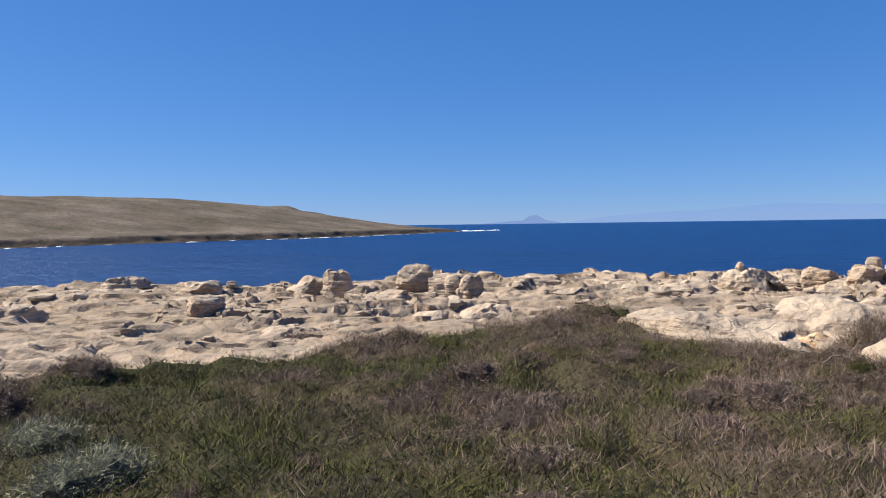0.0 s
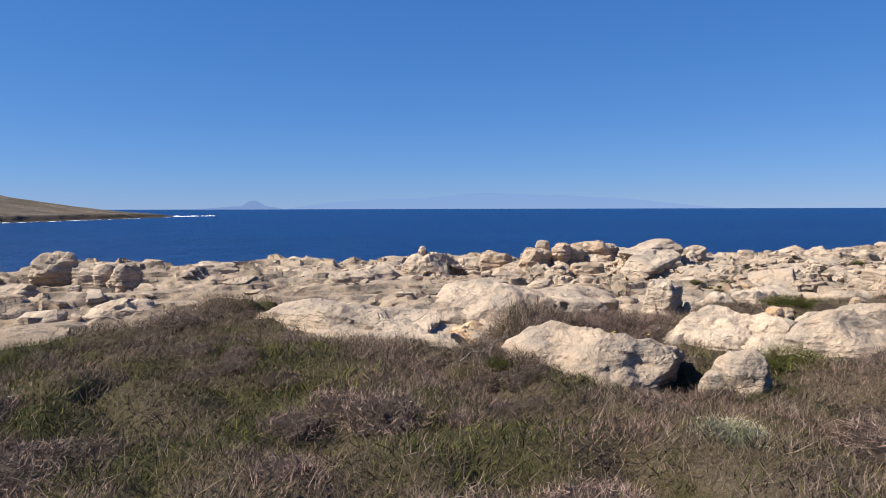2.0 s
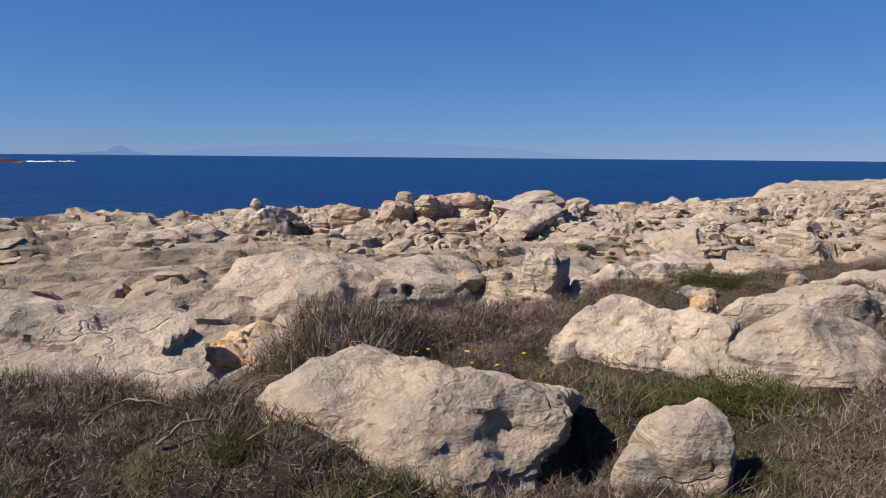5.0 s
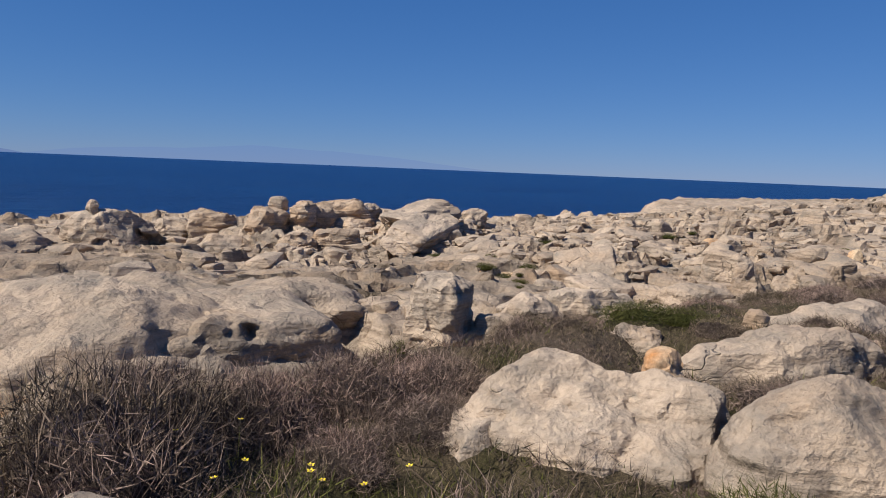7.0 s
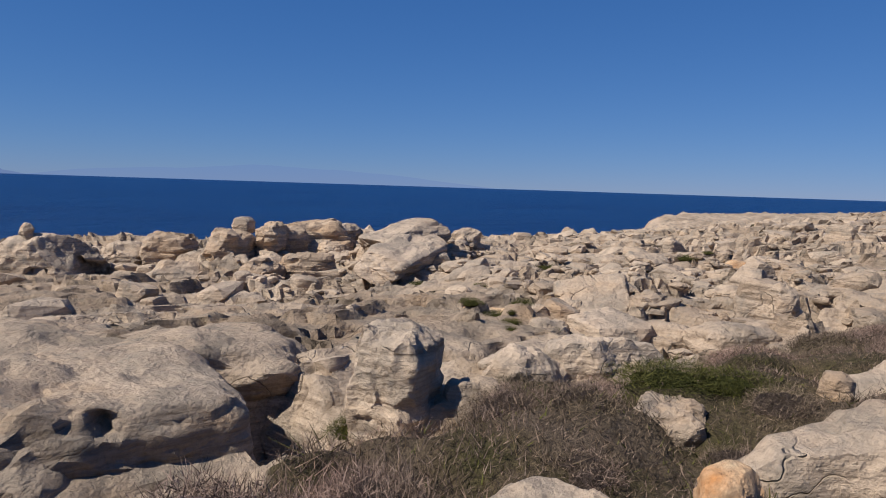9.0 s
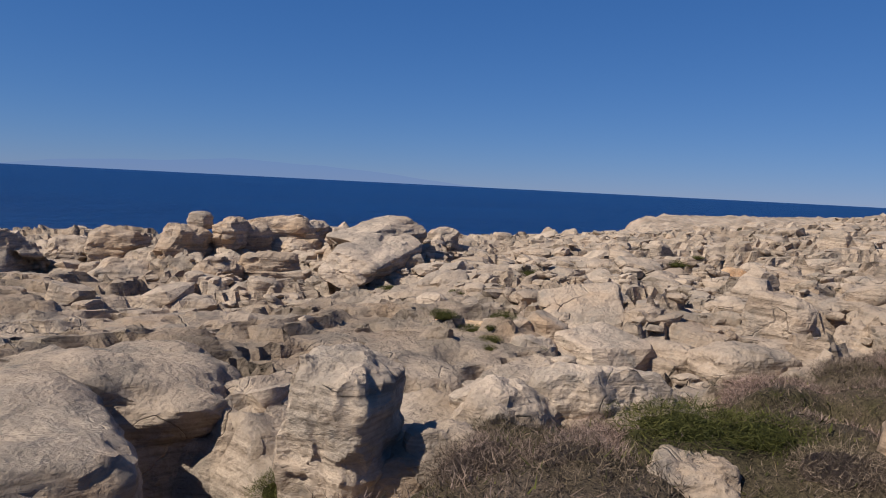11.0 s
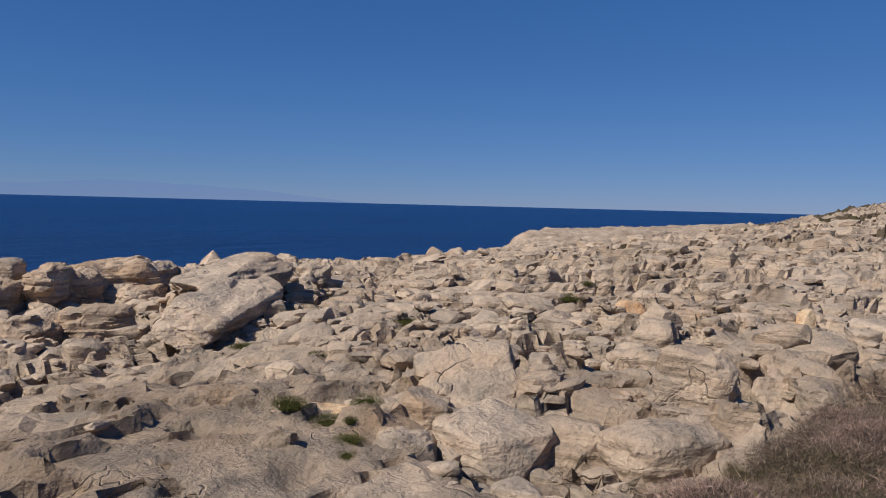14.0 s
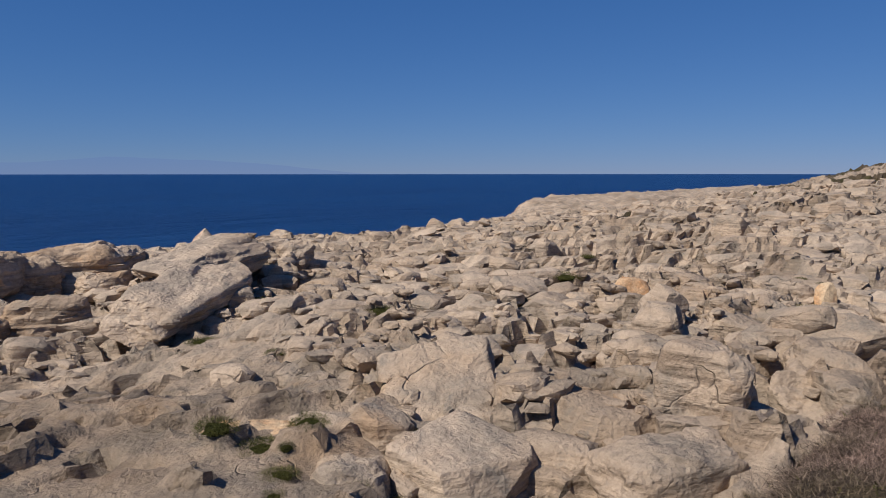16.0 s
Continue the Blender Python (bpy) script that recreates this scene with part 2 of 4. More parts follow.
def coast(x):
    """y of the cliff's edge."""
    return np.interp(x, (-60, -25, 0, 10, 20, 27, 41, 53, 60, 70, 80, 140), (34, 30.5, 30, 31.5, 35, 38.5, 40.0, 42.5, 47, 53, 57, 66)) + 1.2 * fbm(x * 0.25, x * 0 + 3.3, seed=5)


def scrub_edge(x):
    """y to which the scrub reaches before bare rock begins."""
    return np.interp(x, (-30, -5.3, -3, -1.2, 1.1, 3.2, 4.2, 4.7, 5.4, 6.6, 7.6, 8.8, 9.2, 10.4, 11.3, 13.4, 15.4, 18, 24, 60),
                     (7.5, 8.7, 9.9, 11.3, 12.7, 13.8, 12.2, 10.3, 10.1, 10.7, 11.0, 11.5, 11.0, 11.7, 11.2, 11.3, 11.2, 10.0, 8.5, 6.0))


def soil_mask(x, y):
    e = scrub_edge(x) - y + 0.45 * fbm(x * 0.9, y * 0.9, seed=31)
    return smooth(-0.3, 0.3, e)


def lie(x, y):
    """The broad height of the ground, without rocks."""
    x, y = np.asarray(x, float), np.asarray(y, float)
    h = 0.05 + 0.22 * np.exp(-((x) ** 2 + (y + 1) ** 2) / 40) - 0.15 * np.exp(-((x - 7) ** 2 + (y - 8) ** 2) / 10)
    h = h + 0.16 * smooth(11.5, 13.5, y) * smooth(-3, 3, x) * (1 - smooth(15, 18, y))
    h = h - 0.42 * smooth(14, 19, y) * (1 - smooth(9, 22, x)) - 0.40 * smooth(15, 24, y) * smooth(9, 22, x)
    h = h - 0.25 * smooth(24, 40, y)
    h = h + 0.55 * smooth(20, 27, x) * (1 - smooth(17, 30, y)) * smooth(8, 18, y)
    h = h + 5.0 * smooth(28, 100, x) * (1 - smooth(2, 50, y))
    h = h + 0.22 * smooth(19, 24, y) * (1 - smooth(8, 20, x))
    h = h - 0.42 * smooth(26, 33, x) * (1 - smooth(60, 66, x)) * smooth(27, 36, y)
    h = h + 0.4 * smooth(54, 70, x) * smooth(32, 42, y) * (1 - smooth(49, 54, y)) - 0.7 * np.exp(-((x - 77) / 10) ** 2 - ((y - 33) / 6) ** 2)
    h = h + 0.45 * np.exp(-((y - 21.6) / 1.1) ** 2) * smooth(11, 12.5, x) * (1 - smooth(17.5, 19, x))
    h = h - 0.32 * smooth(22, 29, y) * smooth(13, 18, x)
    h = h + 0.16 * smooth(24, 34, x) * (1 - smooth(30, 38, y))
    # a shaded cleft between a sheer outcrop and the upright block
    h = h - 0.8 * np.exp(-((x - 8.84) / 0.30) ** 4 - ((y - 12.2) / 0.65) ** 4)
    h = h - 0.6 * np.exp(-((x - 15.5) / 0.25) ** 4 - ((y - 11.75) / 0.32) ** 4)
    h = h + 0.12 * fbm(x * 0.16, y * 0.16, octaves=3, seed=8) * smooth(9, 14, y)
    return h


def ground_shape(x, y):
    """The ground as built: scrub mounds, benches of rock, broken blocks, cracks, and the cliff down to the sea bed; also how far a ledge stands over the even slope."""
    soil = soil_mask(x, y)
    h = lie(x, y)
    dome = cells((x + 0.2 * fbm(x * 1.7, y * 1.7, octaves=2, seed=36)) * 1.15, y * 1.25, 33)[0]
    mound = (0.20 + 0.18 * fbm(x * 0.7, y * 0.7, octaves=2, seed=37)) * np.sqrt(np.clip(1 - (dome / 0.66) ** 2, 0, 1)) * smooth(0.8, 2.5, np.hypot(x, y)) - 0.08 + 0.10 * fbm(x * 0.95, y * 0.95, octaves=3, seed=3) + 0.03 * fbm(x * 4, y * 4, octaves=2, seed=4)
    wx, wy = x + 0.35 * fbm(x * 0.8, y * 0.8, octaves=3, seed=40), y + 0.35 * fbm(x * 0.8, y * 0.8, octaves=3, seed=44)
    broad = 0.30 * fbm(wx * 0.33, wy * 0.55, octaves=4, seed=11)
    rubble = np.maximum(smooth(12.3, 13.8, x - 0.45 * (y - 13)), smooth(17.3, 18.6, y) * smooth(8, 12, x)) * (0.55 + 0.45 * smooth(-0.2, 0.35, fbm(x * 0.3, y * 0.3, octaves=2, seed=60)))
    rubble = np.maximum(rubble, 0.55 * smooth(18, 21, y))
    shore = smooth(12.5, 16, y) * (1 - smooth(8.5, 12, x))
    rubble = rubble * (1 - 0.65 * shore)
    along, out = 0.75 * wx - 0.66 * wy, 0.66 * wx + 0.75 * wy
    _, gap, rnd, ax, ay = cells(along * 0.42, out * 0.95, 21)
    block = (rnd - 0.45) * 0.40 + (ax * (rnd * 7 % 1 - 0.5) + ay * (rnd * 13 % 1 - 0.3)) * 0.17 - 0.30 * (1 - smooth(0.0, 0.08, gap)) * (rnd > 0.35)
    _, gap2, rnd2, ax2, ay2 = cells(along * 1.15 + 3, out * 2.1, 25)
    block2 = (rnd2 - 0.4) * 0.19 + (ax2 * (rnd2 * 5 % 1 - 0.5) + ay2 * (rnd2 * 11 % 1 - 0.4)) * 0.09 - 0.13 * (1 - smooth(0.0, 0.10, gap2)) * (rnd2 > 0.4)
    billow = 0.16 * (1 - np.abs(fbm(wx * 1.1, wy * 1.6, octaves=3, seed=14))) ** 2 - 0.08
    crack = -0.24 * (1 - smooth(0.0, 0.07, np.abs(fbm(wx * 0.5, wy * 1.5, octaves=3, seed=18))))
    _, gap3, rnd3, ax3, ay3 = cells(wx * 3.9 + 7, wy * 5.2, 27)
    block3 = (rnd3 - 0.4) * 0.11 + (ax3 * (rnd3 * 5 % 1 - 0.5) + ay3 * (rnd3 * 11 % 1 - 0.6)) * 0.10 - 0.06 * (1 - smooth(0.0, 0.12, gap3))
    broad = broad + (1 - 0.7 * rubble) * 0.17 * fbm(along * 0.32, out * 1.25, octaves=4, seed=16) * smooth(7, 9.5, x)
    far = smooth(17, 23, x)
    broad = broad + far * 0.24 * fbm(along * 0.13, out * 0.75, octaves=4, seed=70)
    rock = broad + billow + crack * 0.5 + rubble * ((1 - 0.35 * far) * block + (1.2 - 0.7 * far) * block2 + (1 - 0.6 * far) * block3 * smooth(-0.3, 0.2, fbm(x * 0.45, y * 0.45, octaves=2, seed=63)))
    rock = rock + shore * (0.34 * fbm(wx * 0.2, wy * 0.62, octaves=3, seed=17) - 0.10)
    # pockets that weather out between the blocks
    rock = rock - 0.20 * rubble * smooth(0.08, 0.40, fbm(wx * 1.5, wy * 2.3, octaves=3, seed=64)) + 0.10 * rubble * fbm(x * 2.4, y * 3.2, octaves=3, seed=66)
    shelf = np.exp(-(((x - 11.0) / 2.6) ** 2 + ((y - 15.0) / 2.4) ** 2) ** 2) * (1 - rubble)
    rock = rock + shelf * (0.10 * fbm(along * 0.55, out * 3.2, octaves=4, seed=68) + 0.04 * fbm(along * 1.4, out * 7, octaves=3, seed=69))
    grit = 0.05 * fbm(x * 5, y * 7, octaves=3, seed=19)
    step = 0.15 + 0.04 * vnoise(x * 0.3, y * 0.3, seed=2)
    rock = rock + grit * smooth(0.0, 0.5, rubble)
    fine = rock + 0.03 * fbm(x * 0.6, y * 0.6, octaves=2, seed=29)
    q = fine / step
    bench = (np.floor(q) + smooth(0.74, 0.98, q - np.floor(q))) * step
    small = 0.055
    q2 = fine / small + 0.3
    bench2 = (np.floor(q2) + smooth(0.62, 0.97, q2 - np.floor(q2)) - 0.3) * small
    broken = smooth(0.0, 0.5, rubble)
    lift = (0.28 + 0.44 * broken + 0.4 * shore + 0.4 * shelf + 0.25 * far) * (bench - fine) + (0.55 - 0.25 * broken + 0.35 * shelf) * (bench2 - fine)
    h = h + soil * mound + (1 - soil) * (rock + lift + 0.6 * grit * (1 - broken))
    cliff = y - coast(x)
    return h - (1 - soil) * 0.5 * smooth(-2.5, 0, cliff) - 9.0 * smooth(-0.3, 5.0, cliff), (1 - soil) * lift * (0.45 + 0.55 * broken)


def ground_height(x, y):
    return ground_shape(x, y)[0]


def mesh_object(name, verts, faces, material, smooth_shade=True, parent=None, sharp=0):
    me = bpy.data.meshes.new(name)
    verts, faces = np.asarray(verts, np.float32), np.asarray(faces, np.int32)
    n, m = faces.shape
    me.vertices.add(len(verts))
    me.vertices.foreach_set("co", verts.ravel())
    me.loops.add(n * m)
    me.loops.foreach_set("vertex_index", faces.ravel())
    me.polygons.add(n)
    me.polygons.foreach_set("loop_start", np.arange(0, n * m, m, dtype=np.int32))
    me.polygons.foreach_set("use_smooth", np.full(n, smooth_shade))
    me.update(calc_edges=True)
    if smooth_shade and sharp:
        me.set_sharp_from_angle(angle=radians(sharp))
    me.materials.append(material)
    ob = new(name, me)
    ob.parent = parent
    return ob


def grid_faces(nx, ny):
    a = (np.arange(ny - 1)[:, None] * nx + np.arange(nx - 1)[None, :]).ravel()
    return np.stack([a, a + 1, a + nx + 1, a + nx], 1)


def steps(*spans):
    """Coordinates with even steps along each span (from, to, step)."""
    out = []
    for a, b, s in spans:
        out.append(np.linspace(a, b, max(int(round((b - a) / s)), 1), endpoint=False))
    return np.concatenate(out + [np.array([spans[-1][1]])])


def hollow_field(x, y):
    """1 in the gaps between the scrub's domes, 0 on their tops."""
    dome = cells((x + 0.2 * fbm(x * 1.7, y * 1.7, octaves=2, seed=36)) * 1.15, y * 1.25, 33)[0]
    return smooth(0.38, 0.66, dome)


def green_field(x, y):
    g = smooth(0.06, 0.22, fbm(x * 0.6, y * 0.75, octaves=3, seed=201)) * (1 - 0.85 * smooth(7.8, 9.0, y) * smooth(2.5, 4.5, x)) * (1 - 0.8 * smooth(0.6, 2.0, x))
    for cx, cy, r in ((-2.2, 5.6, 2.4), (-2.4, 3.6, 1.8), (2.9, 9.6, 0.9), (7.9, 8.3, 0.65), (7.1, 9.4, 0.5), (11.0, 10.8, 0.45), (11.2, 11.05, 0.5), (0.5, 4.5, 1.5), (5.4, 8.0, 0.35), (2.2, 7.4, 0.5), (2.5, 8.5, 0.8), (3.5, 6.7, 0.8), (-2.4, 7.2, 1.0)):
        g = np.maximum(g, np.exp(-((x - cx) ** 2 + (y - cy) ** 2) / (r * r)))
    return g


def build_ground():
    xs = steps((-3000, -400, 1300), (-400, -60, 60), (-60, -24, 2.0), (-24, -8, 0.16), (-8, 8.5, 0.09), (8.5, 21, 0.062), (21, 36, 0.12), (36, 64, 0.3), (64, 170, 1.2), (170, 400, 20))
    ys = steps((-3000, -300, 1350), (-300, -20, 40), (-20, -4, 0.8), (-4, 1, 0.25), (1, 8, 0.16), (8, 11, 0.09), (11, 19, 0.06), (19, 25, 0.09), (25, 37, 0.11), (37, 60, 0.4), (60, 100, 2.5), (100, 130, 10))
    gx, gy = np.meshgrid(xs, ys)
    x, y = gx.ravel(), gy.ravel()
    z, lift = ground_shape(x, y)
    rocky = 1 - soil_mask(x, y)
    shift = 0.10 * rocky * smooth(-24, -8, x) * (1 - smooth(36, 64, x))
    sx = fbm(x * 0.7, y * 0.7, z * 7.0, octaves=2, seed=71)
    sy = fbm(x * 0.7, y * 0.7, z * 7.0, octaves=2, seed=75)
    # ledges jut out towards the land over their own foot
    jut = 8.0 * shift * np.clip(lift, -0.08, 0.08)
    ob = mesh_object("ground", np.stack([x + shift * 0.7 * sx - 0.68 * jut, y + shift * 0.7 * sy - 0.73 * jut, z], 1), grid_faces(len(xs), len(ys)), GROUND, sharp=48)
    a = ob.data.attributes.new("soil", "FLOAT", "POINT")
    far_green = 0.95 * (1 - smooth(22, 30, y)) * smooth(32, 60, x) * smooth(0.0, 0.14, fbm(x * 0.07, y * 0.22, octaves=3, seed=90))
    far_green = np.maximum(far_green, 0.9 * smooth(0.20, 0.32, fbm(x * 0.3, y * 0.5, octaves=3, seed=91)) * smooth(27, 34, x) * (1 - smooth(24, 30, y)))
    a.data.foreach_set("value", np.maximum(1 - rocky, far_green).astype(np.float32))
    herb = ob.data.attributes.new("herb", "FLOAT", "POINT")
    herb.data.foreach_set("value", green_field(x, y).astype(np.float32))
    crust = ob.data.attributes.new("crust", "FLOAT", "POINT")
    grey = np.maximum(np.exp(-(((x - 11.2) / 2.2) ** 2 + ((y - 15.2) / 2.2) ** 2) ** 2), 0.8 * smooth(0.12, 0.3, fbm(x * 0.35, y * 0.5, octaves=4, seed=95)))
    grey = np.maximum(grey, 0.75 * (1 - smooth(4, 9, x)) * smooth(11, 13, y))
    crust.data.foreach_set("value", (grey * (0.6 + 0.4 * smooth(-0.3, 0.2, fbm(x * 1.5, y * 2.5, octaves=4, seed=97)))).astype(np.float32))
    return tagged(ob, "pale weathered limestone ground with dry scrub soil inland", "ground", kind="structure")


build_ground()


def floor_at(x, y):
    return float(ground_height(np.array([float(x)]), np.array([float(y)]))[0])


# ---- sea, headland, islands ----
sea = mesh_object("water", [(-5000, -300, SEA), (5000, -300, SEA), (5000, 5000, SEA), (-5000, 5000, SEA)], [(0, 1, 2, 3)], WATER)
tagged(sea, "deep blue open sea with small waves", "sea", kind="structure")


def build_headland():
    s = np.linspace(0, 1, 420)
    w = np.concatenate([np.linspace(-4, 12, 24), np.linspace(14, 330, 60)])
    bx = np.interp(s, (0, 0.22, 0.40, 0.52, 0.68, 0.88, 1.0), (-420, -260, -186, -140, -68, -6, 24))
    by = np.interp(s, (0, 0.22, 0.40, 0.52, 0.68, 0.88, 1.0), (40, 215, 309, 376, 480, 640, 735))
    bx, by = bx + 7 * fbm(s * 25, s * 0 + 1, seed=51), by + 7 * fbm(s * 25, s * 0 + 7, seed=53)
    fade = np.interp(s, (0, 0.40, 0.60, 0.74, 0.88, 0.96, 1.0), (1.0, 1.0, 1.08, 1.1, 0.95, 0.6, 0.1))
    S, Wd = np.meshgrid(s, w)
    X = np.broadcast_to(bx, S.shape) - Wd * 0.86
    Y = np.broadcast_to(by, S.shape) + Wd * 0.50
    F = np.broadcast_to(fade, S.shape)
    z = SEA - 2 + 2.2 * smooth(-3, 0, Wd) + 3.2 * smooth(0, 7, Wd + 3 * fbm(X * 0.12, Y * 0.12, seed=55)) * (0.25 + 0.75 * F)
    z = z + F * (27.0 * smooth(-20, 230, Wd) - 0.5) + 0.8 * F * fbm(X * 0.05, Y * 0.05, octaves=5, seed=57) * smooth(4, 20, Wd)
    z = z + 3.5 * np.exp(-((X + 146) ** 2 + (Y - 684) ** 2) / 150)
    ob = mesh_object("headland", np.stack([X.ravel(), Y.ravel(), z.ravel()], 1), grid_faces(len(s), len(w)), FAR_SCRUB)
    tagged(ob, "low brown scrub-covered headland across the bay", "headland", kind="structure")
    return bx, by


shore_x, shore_y = build_headland()


def build_foam():
    rng = np.random.default_rng(3)
    verts, faces = [], []
    spots = []
    for i in range(110, 415):
        busy = vnoise(np.array([i * 0.07]), np.array([0.0]), seed=5)[0]
        if rng.random() < (0.12 + 0.45 * (busy > 0.15)) * (0.35 if i > 370 else 1):
            tx, ty = shore_x[i + 3] - shore_x[i - 3], shore_y[i + 3] - shore_y[i - 3]
            near = 1.0
            spots.append((shore_x[i] + rng.uniform(1.0, 4.0), shore_y[i] - rng.uniform(0, 2), rng.uniform(1.2, 4.0) * near, rng.uniform(0.08, 0.3) * near, math.atan2(ty, tx)))
    spots += [(28 + rng.uniform(-6, 12), 736 + rng.uniform(-8, 10), rng.uniform(1.5, 4), rng.uniform(0.3, 1.3), 0.0) for _ in range(9)]
    spots += [(52 + rng.uniform(-8, 8), 760 + rng.uniform(-4, 4), rng.uniform(2, 4), rng.uniform(0.4, 1.2), 0.0) for _ in range(4)]
    for x, y, w, h, turn in spots:
        o, n = len(verts), 14
        verts.append((x, y, SEA + h))
        for ring, up in ((0.55, 0.75), (1.0, 0.0)):
            for j in range(n):
                a, r = 2 * math.pi * j / n, ring * rng.uniform(0.6, 1.25)
                u, q = w * r * math.cos(a), w * 0.3 * r * math.sin(a)
                verts.append((x + u * math.cos(turn) - q * math.sin(turn), y + u * math.sin(turn) + q * math.cos(turn), SEA + h * up * rng.uniform(0.4, 1.4) - 0.05))
        for j in range(n):
            a, b = o + 1 + j, o + 1 + (j + 1) % n
            faces += [(o, a, b), (a, a + n, b + n), (a, b + n, b)]
    tagged(mesh_object("sea_foam", verts, faces, FOAM), "white surf breaking along the far shore", "surf", kind="stuff")


build_foam()


def ridge(name, dist, az0, az1, profile, material, label, seed, rough):
    """A distant land mass as a ridge of real depth, between two azimuths in degrees to the right of +y."""
    n = 160
    az = np.radians(np.linspace(az0, az1, n))
    s = np.linspace(0, 1, n)
    top = np.interp(s, [p[0] for p in profile], [p[1] for p in profile])
    top = np.maximum(top * (1 + rough * fbm(s * 9, s * 0, octaves=4, seed=seed)), 0)
    rows = [(dist, 0.0), (dist + 60, 0.7), (dist + 110, 1.0), (dist + 180, 0.0)]
    verts = [(d * math.sin(a), d * math.cos(a), SEA - 1 + t * k) for d, k in rows for a, t in zip(az, top)]
    return tagged(mesh_object(name, verts, grid_faces(n, 4), material), label, "island", kind="structure")


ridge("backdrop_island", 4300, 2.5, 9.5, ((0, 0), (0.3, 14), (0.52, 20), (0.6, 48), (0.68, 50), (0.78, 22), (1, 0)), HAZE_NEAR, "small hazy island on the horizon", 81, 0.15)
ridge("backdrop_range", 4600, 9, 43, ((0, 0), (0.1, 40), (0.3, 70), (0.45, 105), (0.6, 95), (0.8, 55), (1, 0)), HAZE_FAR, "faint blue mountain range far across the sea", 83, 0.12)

# ---- rocks ----
BALL = {}


def ball(level):
    if level not in BALL:
        bm = bmesh.new()
        bmesh.ops.create_icosphere(bm, subdivisions=level, radius=1)
        bm.verts.ensure_lookup_table()
        BALL[level] = (np.array([v.co for v in bm.verts]), np.array([[v.index for v in f.verts] for f in bm.faces]))
        bm.free()
    return BALL[level]


def rock_mesh(seed, size, level=5, square=3.0, cuts=7, rough=0.10, strata=0.03, chip=0.07, ledge=0.0):
    """A weathered block: a squared-off ball, split by planes, worn by noise, with ledges along its bedding."""
    rng = np.random.default_rng(seed)
    v, f = ball(level)
    v = v.copy()
    v = v / ((np.abs(v) ** square).sum(1) ** (1 / square))[:, None]
    for _ in range(cuts):
        d = rng.normal(size=3) * (1, 1, 0.7)
        d /= np.linalg.norm(d)
        lim = rng.uniform(0.62, 0.95) * np.abs(v @ d).max()
        out = np.maximum(v @ d - lim, 0)
        v = v - out[:, None] * d * 0.92
    chips = rng.normal(size=(34, 3))
    chips /= np.linalg.norm(chips, axis=1)[:, None]
    way = v / np.linalg.norm(v, axis=1)[:, None]
    warp = way + 0.10 * np.stack([vnoise(way[:, 0] * 4, way[:, 1] * 4, way[:, 2] * 4 + a, seed % 61) for a in (0, 9, 18)], 1)
    score = warp @ chips.T
    order = np.argsort(-score, axis=1)[:, :2]
    lean, depth = rng.normal(0, 1, (34, 3)), rng.uniform(0, 1, 34)
    part_of = np.clip((np.take_along_axis(score, order[:, :1], 1) - np.take_along_axis(score, order[:, 1:], 1))[:, 0] / 0.05, 0, 1) * 0.5 + 0.5
    chipped = [depth[i] + 0.8 * ((way - chips[i]) * lean[i]).sum(1) for i in (order[:, 0], order[:, 1])]
    v = v * (1 - chip * (part_of * chipped[0] + (1 - part_of) * chipped[1]))[:, None]
    s = np.array(size, float) / 2
    p = v * s
    o = rng.uniform(0, 50, 3)
    m = float(np.cbrt(s.prod()))
    nrm = v / np.linalg.norm(v, axis=1)[:, None]
    q = p / m
    wear = fbm(q[:, 0] * 1.3 + o[0], q[:, 1] * 1.3 + o[1], q[:, 2] * 1.3 + o[2], octaves=5, seed=seed % 97, gain=0.55)
    pit = np.maximum(fbm(q[:, 0] * 3 + o[1], q[:, 1] * 3 + o[2], q[:, 2] * 3 + o[0], octaves=3, seed=seed % 89) - 0.18, 0)
    bed = fbm(q[:, 0] * 0.5 + o[2], q[:, 1] * 0.5, p[:, 2] * 13 + o[0], octaves=3, seed=seed % 83)
    p = p + nrm * (m * rough * (1.4 * wear - 0.8 * pit) + strata * bed * (1 - np.abs(nrm[:, 2])))[:, None]
    if ledge:
        # beds that weather back in small steps, each jutting over the one below
        slope = p[:, 2] + 0.16 * fbm(p[:, 0] * 0.9 + o[0], p[:, 1] * 0.9 + o[1], octaves=4, seed=seed % 71)
        bed = slope / (ledge * (1 + 0.3 * vnoise(p[:, 0] * 0.5, p[:, 1] * 0.5, seed=seed % 67)))
        lift = (np.floor(bed) + smooth(0.66, 0.97, bed - np.floor(bed)) - bed) * ledge
        p[:, 2] += 0.7 * lift
        p[:, :2] += (0.5 * nrm[:, :2] - np.array([0.25, 0.3])) * lift[:, None]
    return p, f


